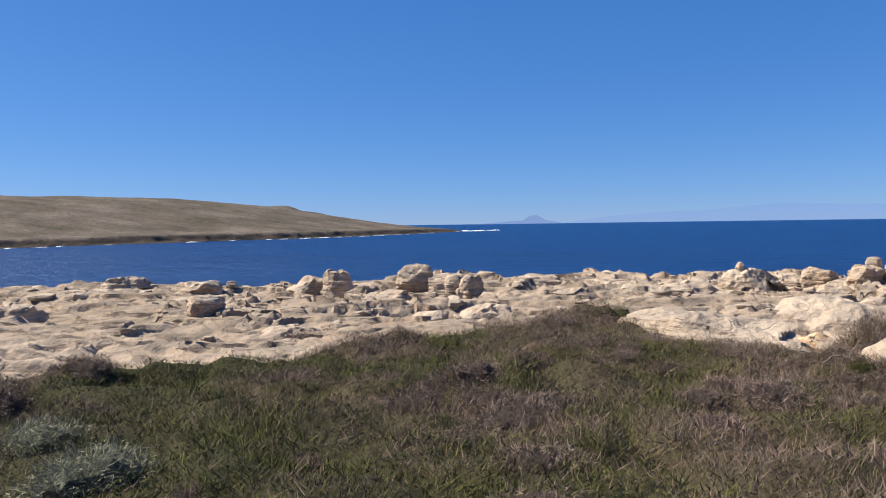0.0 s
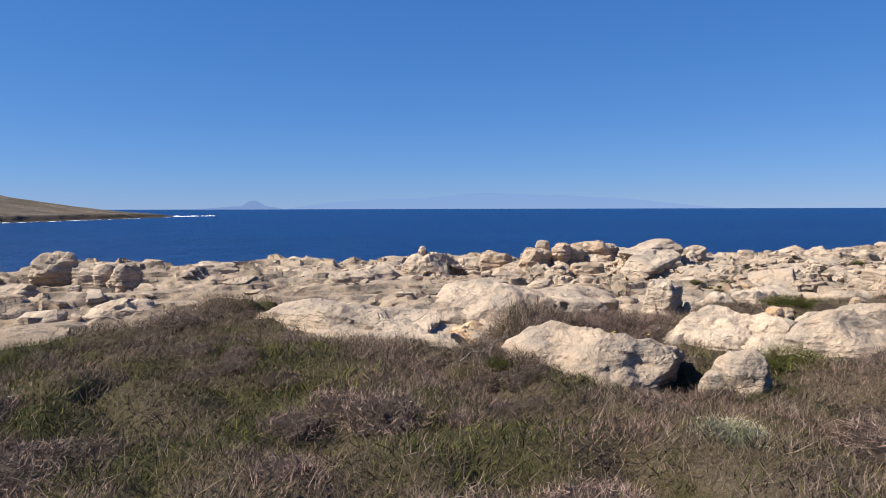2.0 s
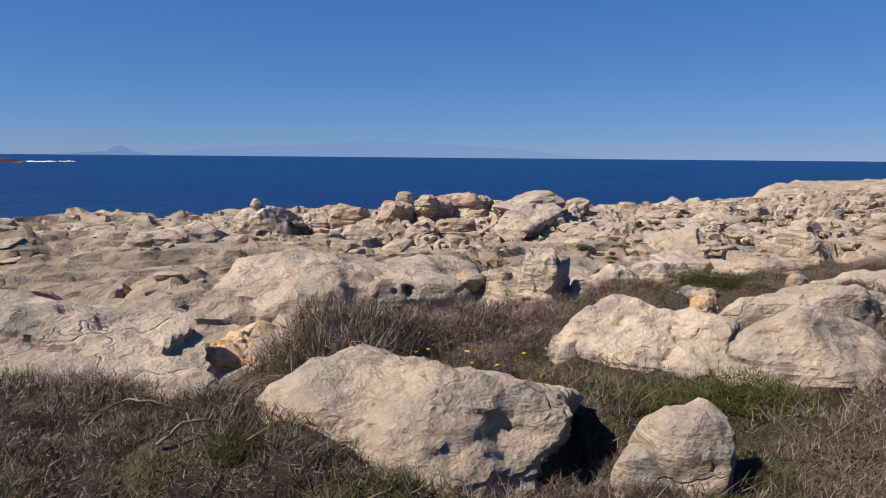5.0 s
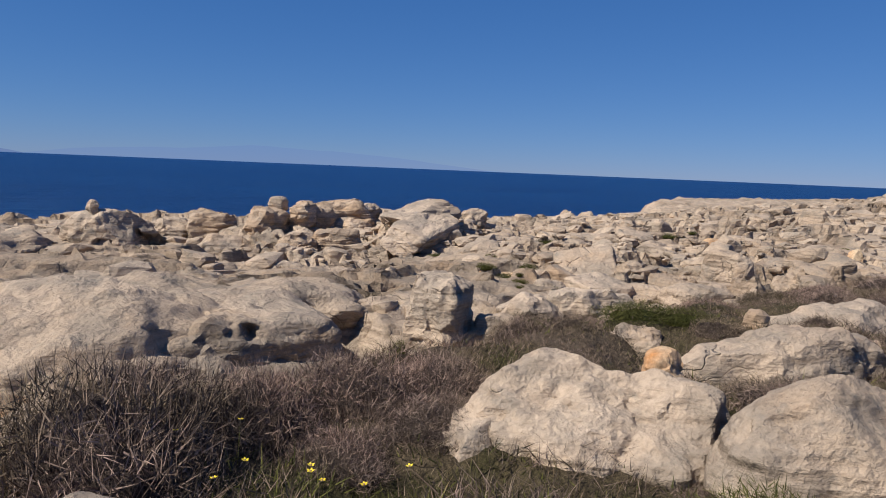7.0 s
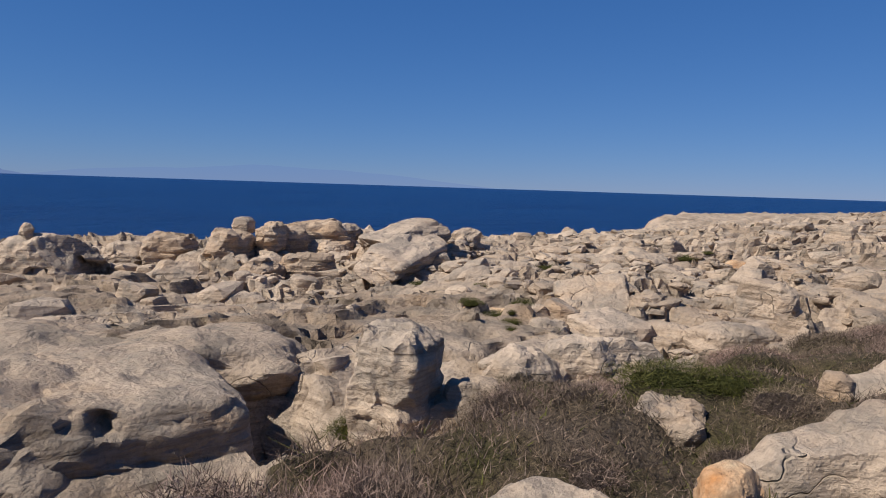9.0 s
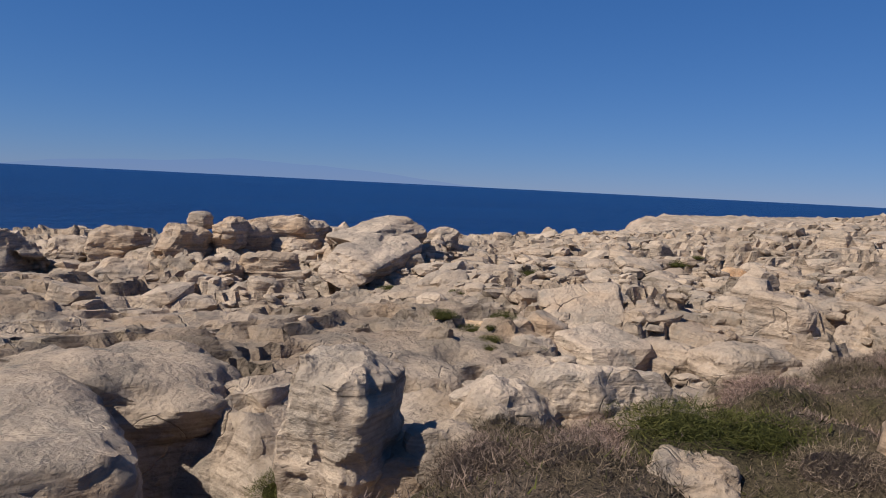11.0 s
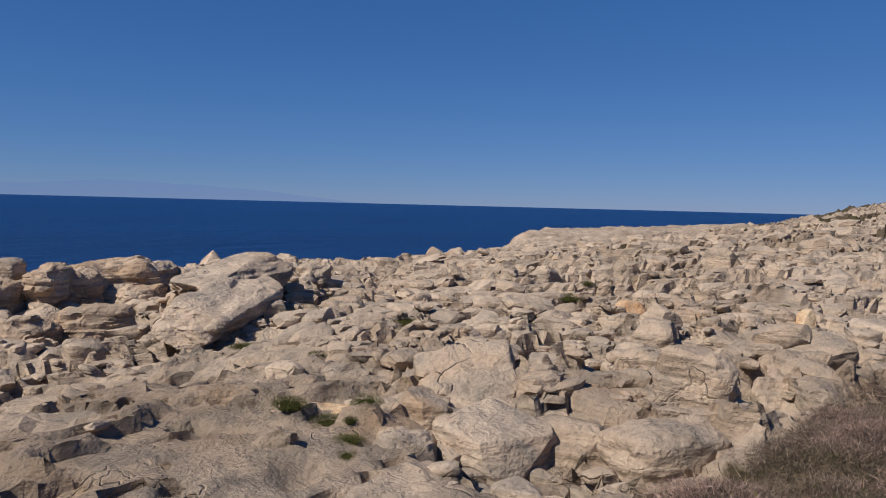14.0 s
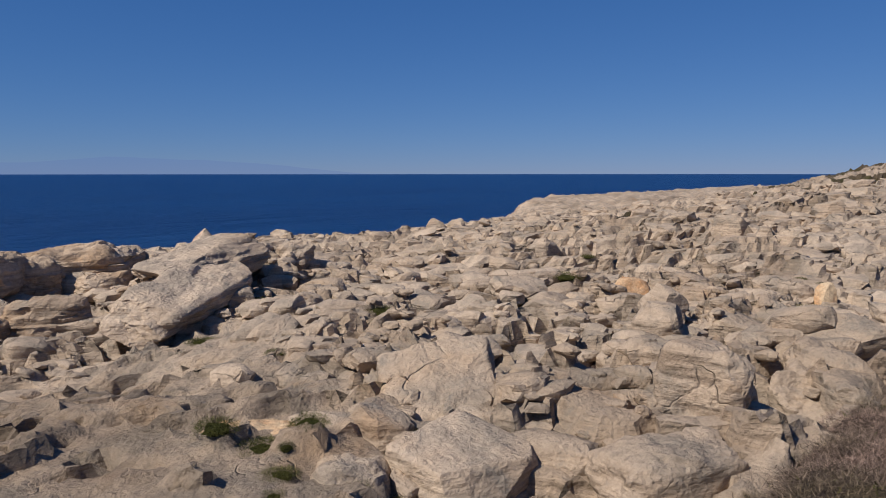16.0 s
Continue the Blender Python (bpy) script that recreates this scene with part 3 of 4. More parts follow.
def rock(label, x, y, size, yaw=0, seed=1, sink=0.25, tilt=(0, 0), level=5, square=2.6, cuts=9, rough=0.13, strata=0.04, chip=0.07, ledge=0.0, name="rock", group="", top=None, material=None, hollows=()):
    p, f = rock_mesh(seed, size, level, square, cuts, rough, strata, chip, ledge)
    ob = mesh_object(name, p, f, material or ROCK, sharp=24)
    z = floor_at(x, y) + size[2] * (0.5 - sink) if top is None else top - float(p[:, 2].max())
    ob.matrix_world = pose(x, y, z, tilt[0], tilt[1], yaw)
    if hollows:
        # weathered pockets: (place, radius, depth), pressed in towards the sea
        m = np.array(ob.matrix_world)
        w = p @ m[:3, :3].T + m[:3, 3]
        for hx, hy, hz, r, depth in hollows:
            d = np.linalg.norm((w - (hx, hy, hz)) / (r, r * 1.3, r), axis=1)
            d = d + 0.5 * fbm(w[:, 0] * 5, w[:, 1] * 5, w[:, 2] * 7, octaves=4, seed=41)
            w = w + (depth * (1 - smooth(0.55, 1.0, d)))[:, None] * np.array([0.35, 0.9, -0.12])
        p = (w - m[:3, 3]) @ m[:3, :3]
        ob.data.vertices.foreach_set("co", p.astype(np.float32).ravel())
        ob.data.update()
    return tagged(ob, label, "rock", group)


OCHRE = Mat("ochre_stained_limestone", 0.95, 0.1).geo()
OCHRE.colour(OCHRE.mix(0.7, OCHRE.ramp(OCHRE.noise(2.2, 6, 0.65), (0.35, (0.50, 0.23, 0.09)), (0.62, (0.56, 0.42, 0.28))), OCHRE.ramp(OCHRE.noise(30, 6, 0.7), (0.3, (0.5, 0.5, 0.5)), (0.62, (1.1, 1.1, 1.1))), "MULTIPLY"))
OCHRE = OCHRE.bump(OCHRE.noise(9, 8, 0.7), 0.9, 0.05).m

# boulders and outcrops in the scrub
PALE = "pale rounded limestone boulder half sunk in dry scrub"
rock("long low pale limestone boulder with a worn flat top", 5.92, 8.75, (2.6, 1.7, 1.3), -28, 11, top=0.54, level=6, square=2.1, cuts=12, rough=0.17, material=WHITE)
rock(PALE, 7.06, 7.52, (0.60, 0.52, 0.75), -20, 12, top=0.36, level=5, cuts=5, material=WHITE)
rock(PALE, 6.74, 7.55, (0.36, 0.32, 0.5), 40, 52, top=0.16, level=4, cuts=5, material=WHITE)
rock("pale limestone outcrop with a sloping hollow flank", 8.72, 9.36, (1.7, 1.25, 1.3), -48, 113, top=0.46, level=6, square=2.3, cuts=12, rough=0.19, material=WHITE)
rock("pale limestone shoulder beside an outcrop", 8.1, 9.75, (1.0, 0.8, 0.8), 35, 53, top=0.12, level=5, rough=0.16, material=WHITE)
rock("rounded cream limestone boulder with a small hole", 9.32, 8.12, (1.7, 0.9, 1.25), -24, 14, top=0.55, level=6, square=2.3, rough=0.12, material=WHITE, hollows=((8.62, 8.14, 0.47, 0.09, 0.12),))
rock("pale limestone boulder behind grey scrub", 11.25, 9.4, (2.9, 1.3, 1.3), -8, 15, top=0.41, level=6, square=2.3, rough=0.16, material=WHITE)
rock("long pale limestone ledge in the scrub", 13.1, 9.75, (2.3, 0.9, 0.8), -10, 54, top=0.36, level=5, material=WHITE)
rock("small pinkish limestone stone among grey scrub", 11.58, 9.94, (0.30, 0.26, 0.3), 10, 16, top=0.40, level=4, square=3.2, material=WARM)
rock("orange-stained limestone stone on a boulder", 9.42, 9.42, (0.34, 0.28, 0.30), 60, 55, top=0.42, level=5, square=2.8, rough=0.06, material=OCHRE)
rock("small pale limestone stone in green scrub", 10.65, 10.55, (0.62, 0.5, 0.5), 35, 56, top=0.22, level=5, square=3.5, cuts=9, rough=0.2, material=WHITE)
rock("broad smooth pale limestone outcrop behind dry bushes", 6.75, 12.8, (2.9, 2.5, 1.9), 8, 17, top=0.60, level=6, square=2.1, cuts=4, rough=0.15, chip=0.04, material=WHITE)
rock("layered grey limestone shelf with a sheer dark end", 4.05, 11.45, (3.3, 1.5, 1.3), -49, 18, top=0.50, level=6, square=6, cuts=5, strata=0.08, rough=0.14, chip=0.09)
rock("grey broken limestone block in scrub", 4.95, 9.75, (0.95, 0.7, 0.9), -35, 57, top=0.20, level=5, square=4)
rock("orange-stained earthy limestone bank", 5.55, 11.3, (1.3, 1.0, 0.9), -30, 58, top=0.15, level=6, square=3.5, cuts=8, rough=0.2, chip=0.12, material=OCHRE)
rock("upright pale limestone block with a split flank", 9.55, 11.95, (0.70, 0.66, 0.95), 22, 19, top=0.58, level=6, square=5.0, cuts=6, rough=0.13, chip=0.12, material=WHITE)
rock("broad pale limestone block with an ochre joint on top", 9.62, 11.85, (0.76, 0.72, 0.9), 12, 73, top=0.10, level=6, square=6.0, cuts=5, rough=0.12, chip=0.12, material=WARM)
rock("squat pale limestone block beside a taller one", 9.95, 11.6, (0.5, 0.45, 0.8), -15, 59, top=0.20, level=5, square=4)
rock("long grey limestone shelf with undercut edge", 8.3, 13.9, (3.0, 1.7, 1.0), -32, 20, top=0.38, level=6, square=4, strata=0.06, material=GREY)
rock("low knobbly pale limestone block among dry stems", 10.62, 11.85, (0.95, 0.75, 0.8), 10, 60, top=0.33, level=5, rough=0.2, material=WHITE)
rock("low knobbly pale limestone block among dry stems", 11.35, 11.65, (1.25, 0.75, 0.8), -20, 61, top=0.34, level=5, rough=0.2, material=WHITE)

# broken rock in front of the last stretch
rock("flat-faced pale limestone slab tilted on rubble", 13.85, 13.8, (0.95, 0.95, 0.6), -42, 21, tilt=(30, -4), top=0.30, level=6, square=12, cuts=6, rough=0.07, chip=0.09, material=WHITE)
rock("flat-topped limestone block with a dark shaded side", 13.0, 12.85, (0.78, 0.70, 0.36), 4, 22, tilt=(12, -3), top=0.14, level=6, square=14, cuts=3, rough=0.03, chip=0.03, material=WHITE)
rock("smooth rounded cream boulder on broken rock", 16.6, 13.25, (0.66, 0.6, 0.55), 10, 23, top=0.50, level=5, square=3.2, rough=0.05)
rock("angular cream limestone block beside a dark hollow", 14.96, 12.1, (0.78, 0.66, 1.1), 8, 24, tilt=(6, 8), top=0.54, level=6, square=8, cuts=5, chip=0.09, rough=0.10)
rock("low pale limestone slab split by cracks", 13.8, 11.85, (1.0, 0.7, 0.7), -20, 25, top=0.20, level=6, square=4.5)
rock("small pale block among rubble", 15.9, 12.95, (0.52, 0.42, 0.5), 5, 26, top=0.28, level=5, square=4)
rock("grey limestone bank over a dark hollow", 16.4, 11.55, (1.7, 0.9, 1.1), -8, 62, top=0.36, level=6, square=4, strata=0.09, rough=0.22, chip=0.18)
rock("pale angular block at the foot of the rubble", 12.35, 13.15, (0.62, 0.5, 0.8), 35, 63, tilt=(0, 15), top=0.16, level=5, square=4)
rock("yellow-stained limestone stone on rubble", 18.9, 14.75, (0.75, 0.6, 0.7), 20, 64, top=0.36, level=4, material=OCHRE)
rock("small orange-stained limestone stone", 20.6, 12.7, (0.34, 0.3, 0.45), 0, 65, top=0.30, level=4, material=OCHRE)
rock("pale smooth limestone outcrop with a sheer end", 7.52, 12.75, (2.3, 1.8, 1.7), -6, 67, top=0.42, level=6, square=7, cuts=1, rough=0.13, chip=0.06, strata=0.07, hollows=((7.66, 11.9, 0.22, 0.08, 0.16),))
rock("grey layered limestone shelf with cracks along its beds", 10.9, 15.0, (3.8, 2.8, 1.2), -30, 66, ledge=0.09, top=0.10, level=6, square=4.5, strata=0.07, rough=0.14, material=GREY)
rock("long tilted limestone slab leaning on the rocks", 14.4, 18.55, (2.6, 0.9, 0.45), 28, 27, tilt=(20, -9), top=0.46, level=6, square=7, cuts=4, rough=0.09, strata=0.06, chip=0.1, material=WHITE)

# blocks along the cliff edge
EDGE = "weathered limestone block on the cliff edge"
rock("long tilted layered slab along the cliff edge", 15.6, 20.4, (2.7, 1.1, 0.6), 18, 28, tilt=(5, -7), top=0.66, level=6, square=6, cuts=5, rough=0.10, strata=0.06, chip=0.12)
rock("squarish white stone on top of broken blocks", 12.72, 21.7, (0.44, 0.36, 0.34), 40, 34, top=0.78, level=4, square=6, cuts=4, rough=0.07, material=WHITE)
rock("large rounded limestone rock with a stone on top", 9.4, 22.5, (2.0, 1.7, 2.0), 10, 29, top=0.46, level=6, square=2.8, hollows=((10.15, 21.75, -0.25, 0.5, 0.6), (9.0, 21.6, -0.3, 0.3, 0.3)))
rock("small upright stone on a large rock", 9.05, 22.4, (0.24, 0.22, 0.32), 0, 30, top=0.64, level=4)
rock("pointed pyramid-shaped limestone rock on the skyline", 25.2, 36.4, (1.5, 1.3, 1.7), 20, 31, top=-0.38, level=4, square=1.3, cuts=3, rough=0.06)
rock("upright limestone rock on the cliff edge", 38.9, 36.3, (1.3, 1.1, 1.9), 0, 32, top=-0.60, level=4)
rock("upright limestone rock on the cliff edge", 40.0, 35.8, (1.5, 1.2, 1.7), 30, 33, top=-0.62, level=4)
for i, (x, y, sx, sy, sz, top, yaw) in enumerate((
        (12.3, 21.45, 1.2, 0.9, 1.0, 0.58, 20), (13.1, 21.3, 1.1, 0.6, 0.6, 0.70, 50), (13.6, 21.5, 0.8, 0.6, 0.7, 0.62, 10),
        (14.25, 21.8, 1.6, 0.8, 0.7, 0.74, -15), (15.0, 21.8, 1.1, 0.7, 0.6, 0.64, 30), (15.6, 21.9, 0.8, 0.7, 0.5, 0.50, 10), (14.6, 21.3, 1.2, 0.8, 0.5, 0.30, 5), (18.3, 21.4, 0.9, 0.7, 0.8, 0.52, 0),
        (12.45, 20.4, 0.9, 0.8, 0.9, 0.12, 25), (13.4, 20.3, 1.1, 0.8, 0.8, 0.18, -20), (12.4, 19.8, 0.55, 0.5, 0.5, -0.10, 10), (11.6, 22.7, 1.2, 0.8, 0.9, 0.44, -10),
        (7.6, 22.2, 1.7, 1.2, 1.1, 0.12, 15), (11.3, 21.2, 1.3, 0.8, 0.7, 0.02, -5), (10.9, 23.2, 1.2, 0.9, 0.9, 0.22, 40),
        (-3.5, 23.7, 0.95, 0.8, 1.7, 0.52, 10), (-4.4, 24.4, 1.5, 1.2, 1.1, 0.28, 35), (-0.9, 24.9, 1.5, 0.9, 1.2, 0.58, 5), (0.1, 24.6, 1.4, 1.0, 1.1, 0.26, -25),
        (0.9, 24.0, 0.95, 0.9, 1.2, 0.26, 20), (-1.7, 22.1, 1.8, 1.2, 1.1, -0.02, -10), (-2.5, 22.6, 1.0, 0.9, 0.8, 0.10, 60), (3.4, 25.8, 1.7, 1.2, 0.9, 0.12, 0),
        (5.6, 23.4, 1.6, 1.0, 0.9, 0.02, 15), (6.5, 21.2, 1.5, 1.0, 0.8, 0.10, -30), (7.6, 24.2, 1.4, 1.0, 0.9, -0.02, 45), (-6.3, 19.2, 1.1, 0.9, 0.8, 0.16, 10),
        (-8.2, 24.5, 1.6, 1.1, 0.9, 0.14, -15), (-11.8, 27.3, 1.8, 1.2, 1.1, 0.14, 25), (-10.5, 18.0, 1.3, 1.0, 0.8, 0.12, 0), (-2.8, 13.2, 1.2, 0.8, 0.8, 0.14, 5), (1.0, 17.5, 1.4, 0.9, 0.8, 0.02, 20))):
    rock(EDGE if y > 19 else "weathered layered limestone block on bare rock", x, y, (sx, sy, sz), yaw, 100 + i, top=top, level=5, square=3.8, cuts=9, rough=0.15, strata=0.07, chip=0.14, group="blocks on the rocky shore", material=WARM if 11 < x < 15 else ROCK)


def scatter_rocks():
    """Loose angular blocks among the broken limestone."""
    rng = np.random.default_rng(12)
    kinds = []
    for i in range(14):
        size = rng.uniform(0.75, 1.3, 3) * (1.25, 1.0, 0.72)
        p, f = rock_mesh(300 + i, size, 4 if i % 2 else 3, rng.uniform(4, 8), 9, 0.06, 0.03)
        kinds.append((p, f, size))
    first = {}
    made = 0
    while made < 210:
        far = rng.random() < 0.22
        x, y = (rng.uniform(16, 44), rng.uniform(12, 38)) if far else (rng.uniform(9.8, 20), rng.uniform(11.6, 24))
        if rng.random() < 0.10:
            x, y = rng.uniform(-9, 11), rng.uniform(16, 29)
        if y > coast(np.array([x]))[0] - 1 or y < scrub_edge(np.array([x]))[0] + 0.6:
            continue
        s = float(np.clip(rng.lognormal(-1.25, 0.45), 0.13, 0.5)) * (1.5 if far else 1.0)
        if x - 0.45 * (y - 13) < 12.4 and 12.5 < y < 18 and x > 8:
            continue
        k = made % len(kinds)
        m = pose(x, y, floor_at(x, y) + 0.03 * s, rng.normal(0, 14), rng.normal(0, 14), rng.uniform(0, 360)) @ Matrix.Scale(s, 4)
        if k not in first:
            ob = mesh_object("rock", kinds[k][0], kinds[k][1], ROCK, sharp=20)
            ob.matrix_world = m
            first[k] = (tagged(ob, "loose angular limestone block on broken rock", "rock", "loose limestone blocks"), s)
        else:
            o, s0 = first[k]
            copy_thing(o, m @ Matrix.Scale(1 / s0, 4))
        made += 1


scatter_rocks()


def worn_shapes(count, seed):
    """Small worn blocks, unit size."""
    rng = np.random.default_rng(seed)
    return [rock_mesh(seed + i, (1.0, rng.uniform(0.75, 1.0), rng.uniform(0.4, 0.8)), 2, rng.uniform(3.5, 7), 8, 0.12, 0.02, 0.12) for i in range(count)]


def stone_shapes(count, seed):
    """Small angular stones and flat slabs, as hulls of scattered points."""
    rng = np.random.default_rng(seed)
    out = []
    for i in range(count):
        bm = bmesh.new()
        flat = rng.uniform(0.30, 0.5) if i % 3 else rng.uniform(0.55, 0.9)
        for _ in range(22):
            d = rng.normal(size=3)
            d /= (np.abs(d) ** 9).sum() ** (1 / 9)
            bm.verts.new(d * (0.5, 0.5 * rng.uniform(0.8, 1.0), 0.5 * flat) * rng.uniform(0.9, 1.0))
        hull = bmesh.ops.convex_hull(bm, input=bm.verts[:])
        loose = [g for g in hull["geom_interior"] if isinstance(g, bmesh.types.BMVert)]
        bmesh.ops.delete(bm, geom=loose, context="VERTS")
        bmesh.ops.triangulate(bm, faces=bm.faces[:])
        bm.verts.index_update()
        out.append((np.array([v.co for v in bm.verts]), np.array([[v.index for v in f.verts] for f in bm.faces])))
        bm.free()
    return out


def rubble_stones(label, seed, n, area, size, tilt, keep, worn=False):
    """Broken stone too plentiful to count, lying on the ground as one heap of loose pieces."""
    rng = np.random.default_rng(seed)
    shapes = worn_shapes(36, seed + 1) if worn else stone_shapes(36, seed + 1)
    x, y = rng.uniform(area[0], area[1], n), rng.uniform(area[2], area[3], n)
    ok = (y < coast(x) - 0.8) & (y > scrub_edge(x) + 0.5) & (keep(x, y) > rng.random(n))
    x, y = x[ok], y[ok]
    z = ground_height(x, y)
    s = np.clip(rng.lognormal(math.log(size[1]), 0.65, len(x)), size[0], size[2])
    verts, faces, o = [], [], 0
    for i in range(len(x)):
        v, f = shapes[rng.integers(36)]
        turn = np.array(Euler((rng.normal(0, tilt), rng.normal(0, tilt), rng.normal(-0.75, 0.7))).to_matrix())
        verts.append((v * s[i] * (1.45, 1, 1)) @ turn.T + (x[i], y[i], z[i] - 0.10 * s[i]))
        faces.append(f + o)
        o += len(v)
    return tagged(mesh_object("rubble", np.concatenate(verts), np.concatenate(faces), ROCK, worn, sharp=40), label, "rubble", kind="stuff")


rubble_stones("small broken limestone pieces between the blocks", 601, 2900, (12.0, 21, 11.4, 22), (0.05, 0.15, 0.55), 0.15,
              lambda x, y: smooth(12.2, 13.4, x - 0.45 * (y - 13)) + smooth(17.3, 18.6, y) * 0.8, True)
rubble_stones("broken limestone slabs on the rising shore", 611, 2600, (20, 48, 8, 40), (0.12, 0.28, 0.9), 0.14, lambda x, y: 0.9 + 0 * x)
rubble_stones("flat limestone pieces along the cliff", 621, 600, (-14, 13, 17, 30), (0.12, 0.26, 0.7), 0.12, lambda x, y: 0.3 + 0.7 * smooth(20, 24, y))
rubble_stones("few loose stones on the smooth rock shelves", 631, 90, (-8, 13.5, 11, 18.5), (0.05, 0.11, 0.3), 0.2, lambda x, y: 1 + 0 * x, True)


# ---- scrub ----
def blades(base, height, lean, width, rng, curl=0.35):
    """Thin bent stems: two segments each, as triangles. base: n x 3, lean: n x 2 in metres at the tip."""
    n = len(base)
    a = rng.uniform(0, 2 * math.pi, n)
    side = np.stack([np.cos(a), np.sin(a), 0 * a], 1) * (width / 2)[:, None]
    up = np.stack([lean[:, 0], lean[:, 1], height], 1)
    mid = base + up * 0.55 - np.stack([lean[:, 0], lean[:, 1], 0 * height], 1) * curl * 0.5
    v = np.stack([base - side, base + side, mid - side * 0.8, mid + side * 0.8, base + up], 1).reshape(-1, 3)
    o = (np.arange(n) * 5)[:, None]
    f = np.concatenate([o + np.array([[0, 1, 3]]), o + np.array([[0, 3, 2]]), o + np.array([[2, 3, 4]])])
    return v, f


def sward(name, label, n, material, seed, region, keep, tall, width, lean_by=0.35, fine=False):
    rng = np.random.default_rng(seed)
    x, y = rng.uniform(region[0], region[1], n), rng.uniform(region[2], region[3], n)
    ok = (soil_mask(x, y) > rng.uniform(0.25, 0.75, n)) & (keep(x, y) > rng.random(n))
    x, y = x[ok], y[ok]
    clump = 0.55 + 0.9 * smooth(-0.4, 0.5, fbm(x * 2.2, y * 2.2, octaves=3, seed=seed + 1))
    h = rng.uniform(tall[0], tall[1], len(x)) * clump * (1 - 0.5 * smooth(8.5, 10, x) * smooth(9.0, 10.0, y))
    base = np.stack([x, y, ground_height(x, y) - 0.01], 1)
    lean = rng.normal(0, lean_by, (len(x), 2)) * h[:, None]
    if fine:
        n = len(x)
        a = rng.uniform(0, 2 * math.pi, n)
        side = np.stack([np.cos(a), np.sin(a), 0.3 * rng.normal(size=n)], 1) * (rng.uniform(width[0], width[1], n) / 2)[:, None]
        base[:, 2] += rng.uniform(0, 0.06, n) * clump
        v = np.stack([base - side, base + side, base + np.stack([lean[:, 0], lean[:, 1], h], 1)], 1).reshape(-1, 3)
        f = np.arange(n * 3).reshape(-1, 3)
    else:
        v, f = blades(base, h, lean, rng.uniform(width[0], width[1], len(x)), rng)
    return tagged(mesh_object(name, v, f, material, False), label, "grass", kind="stuff")


REGION = (-8.5, 16.5, 0.5, 14.3)
sward("grass", "low green grass and herbs among dry scrub", 420000, GREEN, 211, REGION, lambda x, y: 0.05 + 0.85 * green_field(x, y) + 0.1 * hollow_field(x, y), (0.02, 0.085), (0.006, 0.012), 0.8, True)
sward("dry_grass", "thin straw-coloured dry grass stems", 20000, STRAW, 221, REGION, lambda x, y: 0.35 + 0.5 * smooth(-0.2, 0.3, fbm(x * 0.8, y * 0.8, octaves=2, seed=231)), (0.07, 0.20), (0.0018, 0.0034), 0.3)
sward("dry_heath", "grey-brown carpet of dead heath stems", 340000, DRY, 241, REGION, lambda x, y: 1.0 - 0.92 * green_field(x, y), (0.02, 0.085), (0.004, 0.008), 1.0, True)
sward("heath", "mauve-brown dry heath twigs on low domes", 420000, HEATH, 251, REGION, lambda x, y: (1.0 - 0.95 * green_field(x, y)) * (1 - 0.6 * hollow_field(x, y)), (0.03, 0.10), (0.004, 0.007), 0.7, True)


def bush_meshes(seed, stems, sprigs, flat):
    """A dome of thin forking twigs, unit radius, and its woody stems."""
    rng = np.random.default_rng(seed)
    n = stems + sprigs
    d = rng.normal(size=(n, 3))
    d[:, 2] = np.abs(d[:, 2]) * 0.9 + 0.02
    d /= np.linalg.norm(d, axis=1)[:, None]
    lobe = lambda q: 0.90 + 0.30 * fbm(q[:, 0] * 1.6 + seed, q[:, 1] * 1.6, q[:, 2] * 1.6, octaves=3, seed=seed % 31)
    start = d * (lobe(d) * rng.uniform(0.55, 0.92, n))[:, None] * (1, 1, flat)
    way = d * rng.uniform(0.1, 0.9, (n, 1)) + rng.normal(0, 0.7, (n, 3)) + (0, 0, 0.1)
    way *= (rng.uniform(0.10, 0.19, n) / np.linalg.norm(way, axis=1))[:, None]
    across = rng.normal(size=(n, 3))
    across *= (rng.uniform(0.0035, 0.008, n) * (0.7 if sprigs > 4000 else 1) / np.linalg.norm(across, axis=1))[:, None]
    twigs = (np.stack([start - across, start + across, start + way], 1).reshape(-1, 3), np.arange(n * 3).reshape(-1, 3))
    n = 26
    a = rng.uniform(0, 2 * math.pi, n)
    v3, f3 = blades(np.stack([0.1 * np.cos(a), 0.1 * np.sin(a), 0 * a - 0.05], 1), rng.uniform(0.2, 0.5, n) * flat, np.stack([np.cos(a), np.sin(a)], 1) * rng.uniform(0.2, 0.7, (n, 1)), np.full(n, 0.016), rng)
    cv, cf = ball(3)
    cv = cv.copy() * (0.70, 0.70, 0.68 * flat) * (0.7 if flat < 0.6 else 1.0)
    cv *= (lobe(ball(3)[0]) + 0.18 * fbm(cv[:, 0] * 5 + seed, cv[:, 1] * 5, cv[:, 2] * 5, octaves=3, seed=seed % 29))[:, None]
    return twigs, (v3, f3), (cv, cf)


BARK = twig_material("woody_stems", (0.06, 0.045, 0.035), (0.14, 0.11, 0.09))


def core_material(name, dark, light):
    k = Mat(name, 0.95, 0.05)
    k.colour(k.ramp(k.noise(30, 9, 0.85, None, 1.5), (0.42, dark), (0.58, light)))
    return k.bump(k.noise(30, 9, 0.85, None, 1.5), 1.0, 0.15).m


